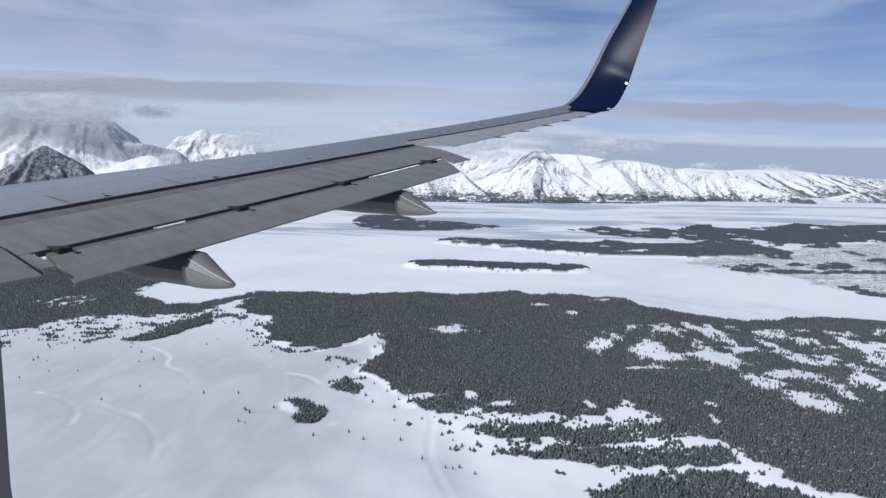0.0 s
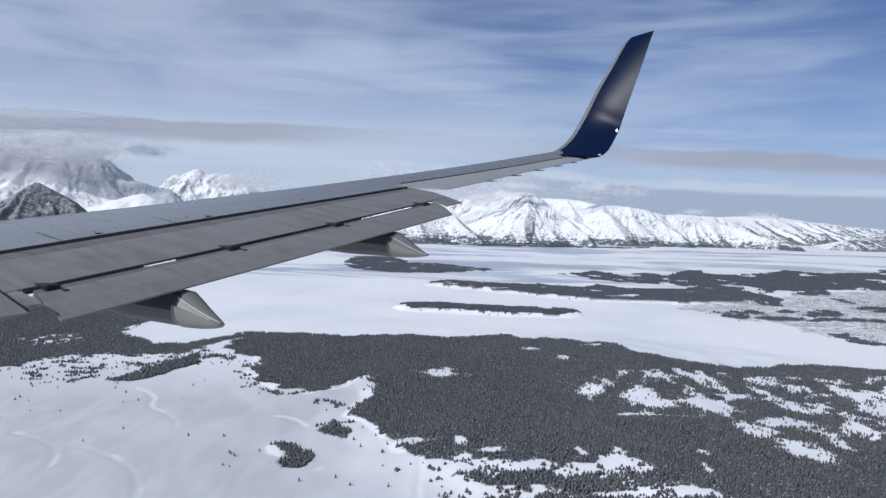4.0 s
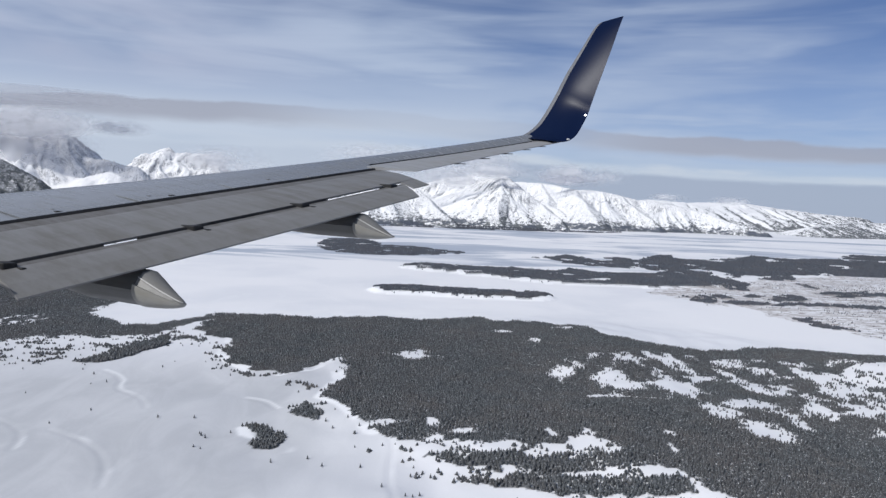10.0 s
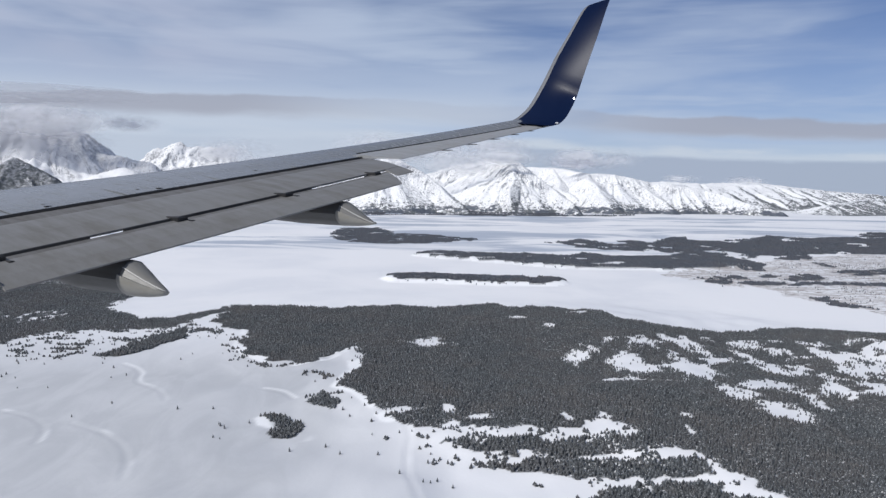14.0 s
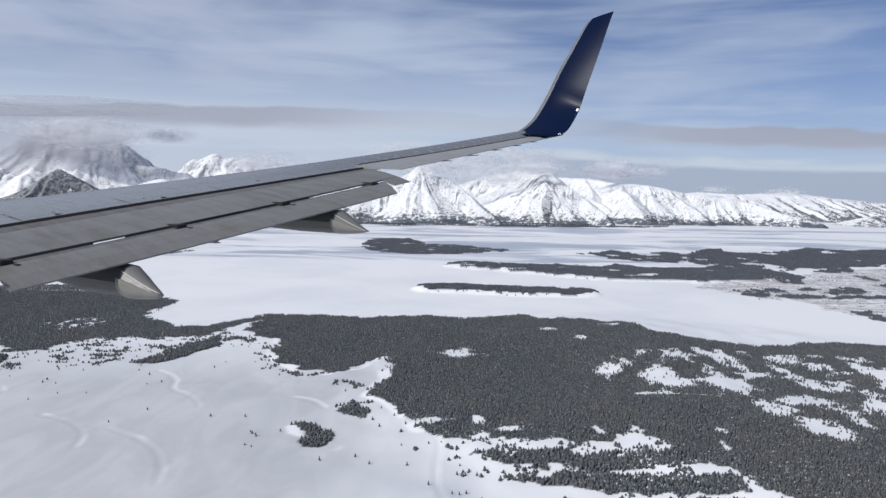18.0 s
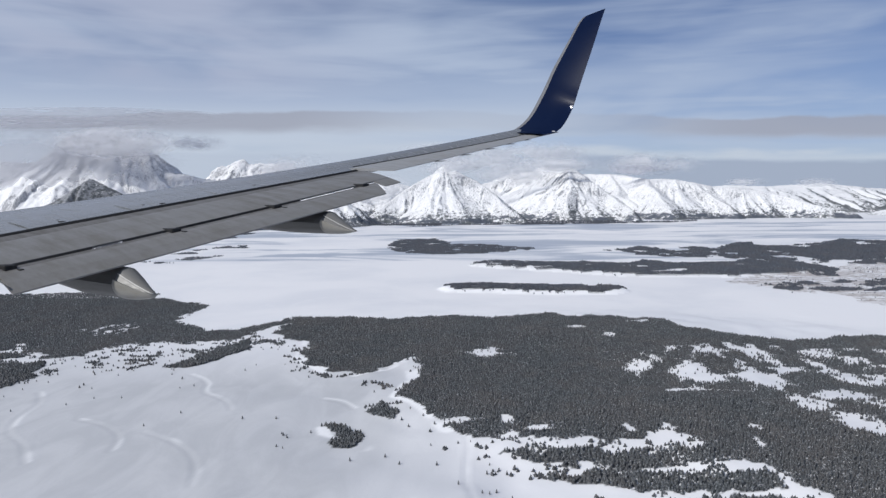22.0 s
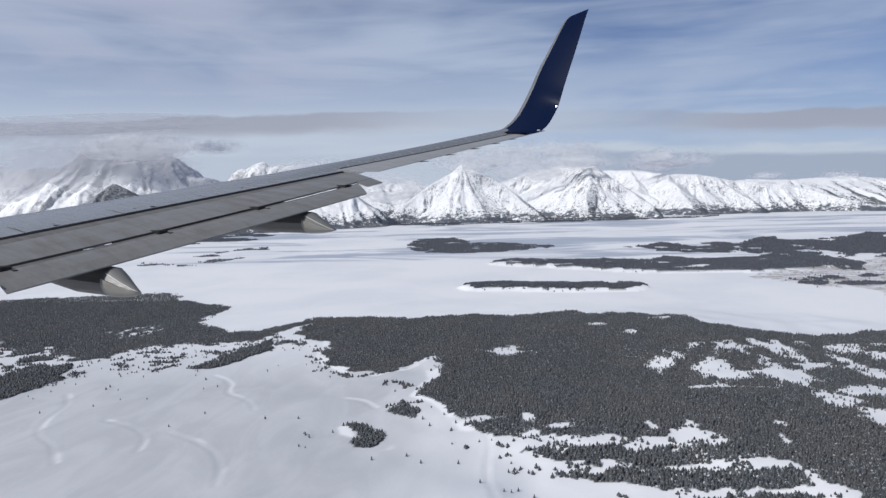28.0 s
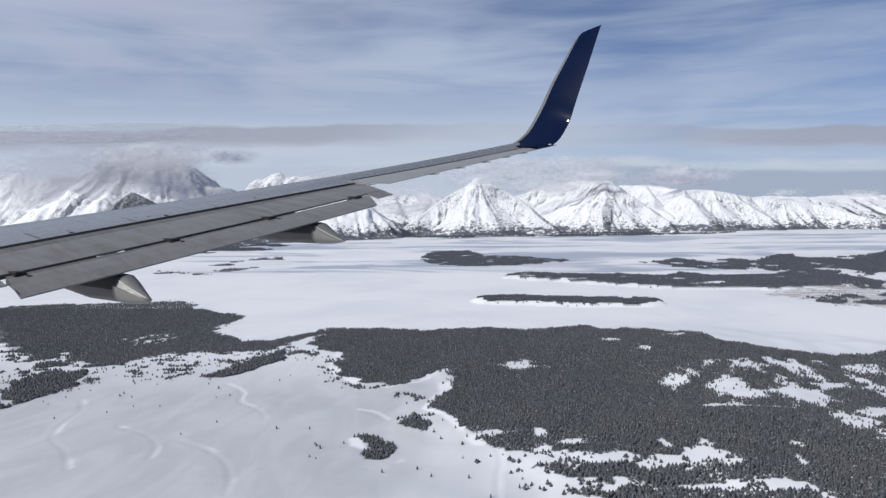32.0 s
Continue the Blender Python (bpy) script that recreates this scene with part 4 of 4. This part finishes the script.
aft = part("aft_flap", slab(0.715, 0.0, 4.57, 10.82, lambda d: gap_u(d) - 0.032, rear_u, 0.10, 0.02, 12, -0.1, -0.42), BEIGE, aircraft, "smaller grey rear flap hinged behind the main flap")
part("nose_band", slab(0.705, 0.44, 4.57, 10.82, lambda d: gap_u(d) - 0.027, lambda d: gap_u(d) * 0.62 + rear_u(d) * 0.38 - 0.018, 0.012, 0.006, 12, -0.1, -0.15, 0.008), GRIME, aft, "soot-stained band on the rear flap's nose")
inner_rear = lambda d: -1.31 + 0.1 * (d - 4.35)
inner_flap = part("inner_flap", slab(1.98, 0.0, 1.8, 4.17, lambda d: slot_u(d) - 0.030, inner_rear, 0.22, 0.02, 8, 0, 0, 0.11), BEIGE, aircraft, "grey inner flap in one piece")
part("flap_panel", slab(0.77, 0.10, 4.225, 4.43, gap_u, lambda d: -1.255 + 0.1 * (d - 4.35), 0.06, 0.02, 3, 0, -0.08, 0.02), BEIGE, flap, "small filler panel beside the rear flap")
part("end_seal", slab(1.9, 0.1, 4.165, 4.225, lambda d: slot_u(d) - 0.05, lambda d: inner_rear(d) + 0.01, 0.05, 0.02, 2, 0, 0, 0.095), BLACK, inner_flap, "dark rubber seal between the flaps")
# black strips added in the flap gaps: their shade is put in as colour
part("flap_cove", slab(2.05, 1.97, 2.4, 11.60, lambda d: slot_u(d) - 0.012, lambda d: slot_u(d) - 0.021, 0.05, 0.05, 12), BLACK, aircraft, "black strip for the shade in the gap behind the spoilers")
for d0, d1 in ((4.5, 5.78), (6.22, 7.15), (7.95, 9.2)):
    part("flap_gap", slab(0.78, 0.715, d0, d1, lambda d: gap_u(d) - 0.022, lambda d: gap_u(d) - 0.034, 0.03, 0.03, 6), BLACK, aircraft, "black strip for the shade in the gap between the flaps")
part("flap_gap", slab(0.775, 0.74, 7.15, 7.95, lambda d: gap_u(d) - 0.022, lambda d: gap_u(d) - 0.03, 0.02, 0.02, 4), BLACK, aircraft, "narrow black strip for the shade in the flap gap")
part("aileron", slab(lambda d: seam_c(d) - 0.015, lambda d: 1.3 - 0.06 * max(0, d - 14.5), 11.5, 16.66, lambda d: seam_u(d) - 0.012, tip_u, 0.09, 0.015, 12, 0.38, 0.5), GREY, aircraft, "grey aileron at the wing's rear edge")
part("aileron_seam", slab(lambda d: seam_c(d) + 0.015, lambda d: seam_c(d) - 0.02, 11.2, 16.5, lambda d: seam_u(d) + 0.004, lambda d: seam_u(d) - 0.002, 0.02, 0.02, 10, 0, 0, 0.0), BLACK, aircraft, "thin dark seam")


def block(c0, c1, d0, d1, u0, u1):
    bm = bmesh.new()
    v = [bm.verts.new(at(c, d, u)) for u in (u0, u1) for c, d in ((c0, d0), (c0, d1), (c1, d1), (c1, d0))]
    for f in ((0, 1, 2, 3), (7, 6, 5, 4), (0, 4, 5, 1), (1, 5, 6, 2), (2, 6, 7, 3), (3, 7, 4, 0)):
        bm.faces.new([v[i] for i in f])
    bmesh.ops.bevel(bm, geom=list(bm.edges), offset=0.012, segments=1, affect="EDGES")
    return bm


# spoiler panels on the upper skin, hinge covers, brackets
for d0, d1 in ((5.6, 7.05), (7.1, 8.55), (8.6, 10.05), (10.1, 11.5)):
    part("spoiler", slab(2.72, 2.02, d0, d1 - 0.03, lambda d: 0.55 * slot_u(d) + 0.45 * crest_u(d) + 0.024, lambda d: slot_u(d) + 0.014, 0.012, 0.012, 4, 0, 0, 0.008), SKIN, aircraft, "grey spoiler panel lying flat")
def aft_u(c, d):
    """Height of the rear flap's upper face."""
    f = (0.715 - c) / 0.715
    return (gap_u(d) - 0.032) * (1 - f) + rear_u(d) * f + 0.12 * f * (1 - f)


for d in (4.72, 6.92, 8.66, 10.52):
    b = part("flap_bracket", block(0.86, 0.60, d - 0.075, d + 0.075, gap_u(d) - 0.09, gap_u(d) + 0.012), BLACK, aircraft, "dark hinge bracket between the flaps")
    if d > 10:
        continue
    part("hinge_arm", block(0.66, 0.50, d + 0.05, d + 0.115, aft_u(0.58, d) - 0.05, aft_u(0.55, d) + 0.022), BLACK, b)
    part("hinge_stud", block(0.40, 0.33, d + 0.13, d + 0.25, aft_u(0.36, d) - 0.05, aft_u(0.36, d) + 0.014), BLACK, b)
for d in (6.05, 7.35, 9.4):
    part("hinge_cover", block(2.5, 2.2, d, d + 0.06, slot_u(d) + 0.02, slot_u(d) + 0.055), CANOE, aircraft)
# small dark ticks where one spoiler ends
for d in (6.02, 7.58):
    part("spoiler_joint", block(2.13, 2.06, d, d + 0.11, slot_u(d) + 0.005, slot_u(d) + 0.04), BLACK, aircraft, "thin dark joint between spoilers")


def fairing(d, drop):
    """A canoe-shaped flap track fairing with a pale tail cone."""
    def ring(c, w, top, low, n=12):
        mid, half = (top + low) / 2, (top - low) / 2
        return [at(c, d + w * math.cos(a) * (1 if math.sin(a) < 0 else 0.8), mid + half * math.sin(a)) for a in (6.2832 * i / n for i in range(n))]

    base = rear_u(d)
    body = [(2.9, 0.06, base - 0.02, base - 0.12), (2.4, 0.16, base + 0.05, base - 0.28), (1.7, 0.22, base + 0.02, base - 0.43), (0.9, 0.24, base - 0.02, base - 0.52 - drop), (0.02, 0.22, base - 0.05, base - 0.515 - drop)]
    f = part("flap_fairing", loft([ring(*r) for r in body]), CANOE, aircraft, "dark grey canoe-shaped flap track fairing", True)
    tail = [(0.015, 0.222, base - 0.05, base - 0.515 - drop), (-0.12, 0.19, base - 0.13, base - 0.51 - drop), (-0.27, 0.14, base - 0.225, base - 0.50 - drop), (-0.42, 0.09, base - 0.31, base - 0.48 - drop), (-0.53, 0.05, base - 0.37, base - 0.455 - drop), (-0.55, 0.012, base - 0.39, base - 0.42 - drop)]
    part("tail_spine", loft([ring(*r) for r in tail]), SPINE_SHADED, f, "upper side of the tail, painted darker for the wing's shadow", True)

    def side(c, w, top, low, n=12):
        mid, half = (top + low) / 2, (top - low) / 2
        return [at(c, d + (w * 1.005 + 0.003) * math.cos(a), mid + (half * 1.005 + 0.003) * math.sin(a)) for a in (radians(163 + 190 * i / n) for i in range(n + 1))]

    part("tail_cone", loft([side(*r) for r in tail]), CONE, f, "pale beige tail cone", True)
    # thin pale strip added along the tail to paint the sun's glint
    a = radians(140)
    line = [(c, d + w * 0.83 * math.cos(a), (top + low) / 2 + (top - low) / 2 * math.sin(a)) for c, w, top, low in tail]
    part("ridge", loft([[at(c, y + p * k, u + q * k) for p, q in ((-1, 0), (0, 1), (1, 0), (0, -1))] for k, (c, y, u) in zip((0.007, 0.009, 0.009, 0.008, 0.006, 0.004), line)]), RIDGE_GLINT, f, "pale strip painted for the sun's glint along the tail")


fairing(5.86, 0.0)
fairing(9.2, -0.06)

# winglet: stations of height with leading and trailing edges, blended into the tip
WINGLET = [(16.5, 7.16, 1.315, 5.92, 1.20), (16.68, 7.04, 1.365, 5.82, 1.255), (16.85, 6.86, 1.50, 5.72, 1.38), (17.04, 6.63, 1.80, 5.66, 1.58), (17.25, 6.36, 2.40, 5.56, 1.95),
           (17.35, 6.22, 2.76, 5.47, 2.36), (17.45, 6.09, 3.10, 5.38, 2.76), (17.65, 5.79, 3.74, 5.19, 3.56), (17.82, 5.55, 4.26, 5.05, 4.22), (17.9, 5.42, 4.42, 4.97, 4.54)]



def eased(rows, n=3):
    """More stations between those given, on smooth curves."""
    p = [rows[0], *rows, rows[-1]]
    out = [tuple(0.5 * (2 * v + (c - a) * t + (2 * a - 5 * v + 4 * c - e) * t * t + (3 * v - a - 3 * c + e) * t**3) for a, v, c, e in zip(*p[i:i + 4]))
           for i in range(len(p) - 3) for t in (k / n for k in range(n))]
    return out + [rows[-1]]


WINGLET = eased(WINGLET)


def winglet_ring(d, a0, u0, a1, u1, f0, f1, fat):
    pts = []
    for f, s in [(f0 + (f1 - f0) * k / 6, 1) for k in range(7)] + [(f1 - (f1 - f0) * k / 6, -1) for k in range(7)]:
        th = fat * (a0 - a1) * (2.2 * math.sqrt(max(f, 0)) * (1 - f) + 0.02)
        pts.append((-(a0 + 0.13 + (a1 - a0 - 0.18) * f), d + s * th * 0.8 - 0.24 * (a0 - a1) * (f - 0.5), u0 + (u1 - u0) * f - s * th * 0.3))
    return pts


wl = part("winglet", loft([winglet_ring(*s, 0.07, 1.0, 0.045) for s in WINGLET]), NAVY, aircraft, "glossy navy blue upswept winglet", True)
part("leading_edge", loft([winglet_ring(*s, 0.0, 0.10, 0.05) for s in WINGLET[3:]]), STEEL, wl, "polished bare metal leading edge", True)
bm = bmesh.new()
bmesh.ops.create_uvsphere(bm, u_segments=10, v_segments=8, radius=0.026, matrix=Matrix.Translation((-5.555, 17.12, 1.945)))
part("strobe_lamp", bm, STROBE, wl, "small clear strobe lamp cover", True)
bm = bmesh.new()
bmesh.ops.create_uvsphere(bm, u_segments=10, v_segments=8, radius=0.02, matrix=Matrix.Translation((-5.80, 16.52, 1.285)) @ Matrix.Diagonal((2.4, 1, 1, 1)))
part("navigation_lamp", bm, LENS, wl, "small clear tip lamp", True)
part("tip_shoe", loft([[(-(a), 16.62 + s * 0.05, u + v) for s, v in ((-1, -0.02), (1, -0.02), (1, 0.02), (-1, 0.02))] for a, u in ((6.6, 1.24), (6.2, 1.25), (5.86, 1.265))]), NAVY, wl)
for d in (13.1, 13.9, 14.7, 15.4, 16.0):
    part("static_wick", loft([[at(c, d + s * w, tip_u(d) - 0.02 + v * w) for s, v in ((-1, -1), (1, -1), (1, 1), (-1, 1))] for c, w in ((1.36, 0.014), (1.1, 0.007))]), BLACK, aircraft, "thin black static wick")



# ---- the cabin wall with the window that the camera looks through ----
def cabin_wall():
    """A thin side wall with one long rounded opening, level with the seats."""
    x0, x1, z0, z1, r, n = -1.776, 2.30, -0.29, 0.21, 0.13, 8
    hole, outer = [], []
    for cx, cz, a0, ox, oz in ((x1 - r, z1 - r, 0, 4.0, 1.0), (x0 + r, z1 - r, 90, -16.5, 1.0), (x0 + r, z0 + r, 180, -16.5, -2.4), (x1 - r, z0 + r, 270, 4.0, -2.4)):
        for i in range(n):
            a = radians(a0 + 90 * i / (n - 1))
            hole.append((cx + r * math.cos(a), cz + r * math.sin(a)))
            outer.append((ox + 0.02 * math.cos(a), oz + 0.02 * math.sin(a)))
    mid = ((x0 + x1) / 2, (z0 + z1) / 2)
    grown = [(x + 0.015 * (1 if x > mid[0] else -1), z + 0.015 * (1 if z > mid[1] else -1)) for x, z in hole]
    rings = [[(x, 0.172, z) for x, z in hole], [(x, 0.160, z) for x, z in grown], [(x, 0.157, z) for x, z in outer], [(x, 0.172, z) for x, z in outer]]
    bm = loft(rings + [rings[0]], False)
    bmesh.ops.remove_doubles(bm, verts=bm.verts, dist=1e-5)
    ob = part("cabin_wall", bm, PLASTIC, None, "", True)
    ob.matrix_world = aircraft.matrix_world
    tagged(ob, "dark grey fuselage side wall with a long rounded window opening", "cabin wall", kind="structure")


cabin_wall()

# ---- lone trees on the snowfield ----
def pine_tree():
    ob = new("pine_tree")
    tagged(ob, "small dark conifer standing alone on the snow", "tree", "lone conifers on the snowfield")
    bm = bmesh.new()
    bmesh.ops.create_cone(bm, cap_ends=True, segments=6, radius1=0.10, radius2=0.05, depth=1.0, matrix=Matrix.Translation((0, 0, 0.4)))
    part("trunk", bm, BARK, ob, "brown bark")
    bm = bmesh.new()
    rng = random.Random(4)
    for low, top, wide in ((0.4, 1.9, 0.62), (1.1, 2.5, 0.48), (1.8, 3.1, 0.33), (2.4, 3.5, 0.18)):
        tip = bm.verts.new((0, 0, top))
        ring = [bm.verts.new((wide * k * math.cos(a), wide * k * math.sin(a), low + rng.uniform(-0.1, 0.1))) for a, k in ((6.2832 * i / 9, rng.uniform(0.7, 1.15)) for i in range(9))]
        for i in range(9):
            bm.faces.new((ring[i], ring[(i + 1) % 9], tip))
    part("crown", bm, PINE, ob, "dark green ragged crown")
    return ob


def plant_lone_trees():
    rng = np.random.default_rng(12)
    spots = []
    for cx, cy, sx, sy, n in ((-330, 590, 60, 55, 60), (-270, 660, 70, 30, 45), (-150, 690, 40, 35, 16), (-170, 520, 60, 60, 10), (-30, 430, 45, 22, 16),
                              (60, 400, 40, 14, 14), (150, 388, 60, 6, 16), (200, 415, 14, 10, 12), (-420, 560, 40, 50, 24), (130, 345, 60, 16, 14), (30, 470, 14, 20, 10)):
        spots += list(zip(rng.normal(cx, sx, n), rng.normal(cy, sy, n)))
    x, y = np.array(spots).T
    z, s = land(x, y), rng.uniform(0.55, 1.0, len(x))
    wood = blur_mask(x, y, [WOOD_MAIN, WOOD_CAPE, *WOODS_SMALL], 6)
    first = pine_tree()
    used = False
    for i in range(len(x)):
        if wood[i]:
            continue
        m = pose(x[i], y[i], z[i] - 0.12, 0, 0, rng.uniform(0, 360))
        if not used:
            first.matrix_basis, used = m @ Matrix.Diagonal((1.5 * s[i], 1.5 * s[i], s[i], 1)), True
        else:
            t = copy_thing(first, m)
            t.scale = (1.5 * s[i], 1.5 * s[i], s[i])


plant_lone_trees()
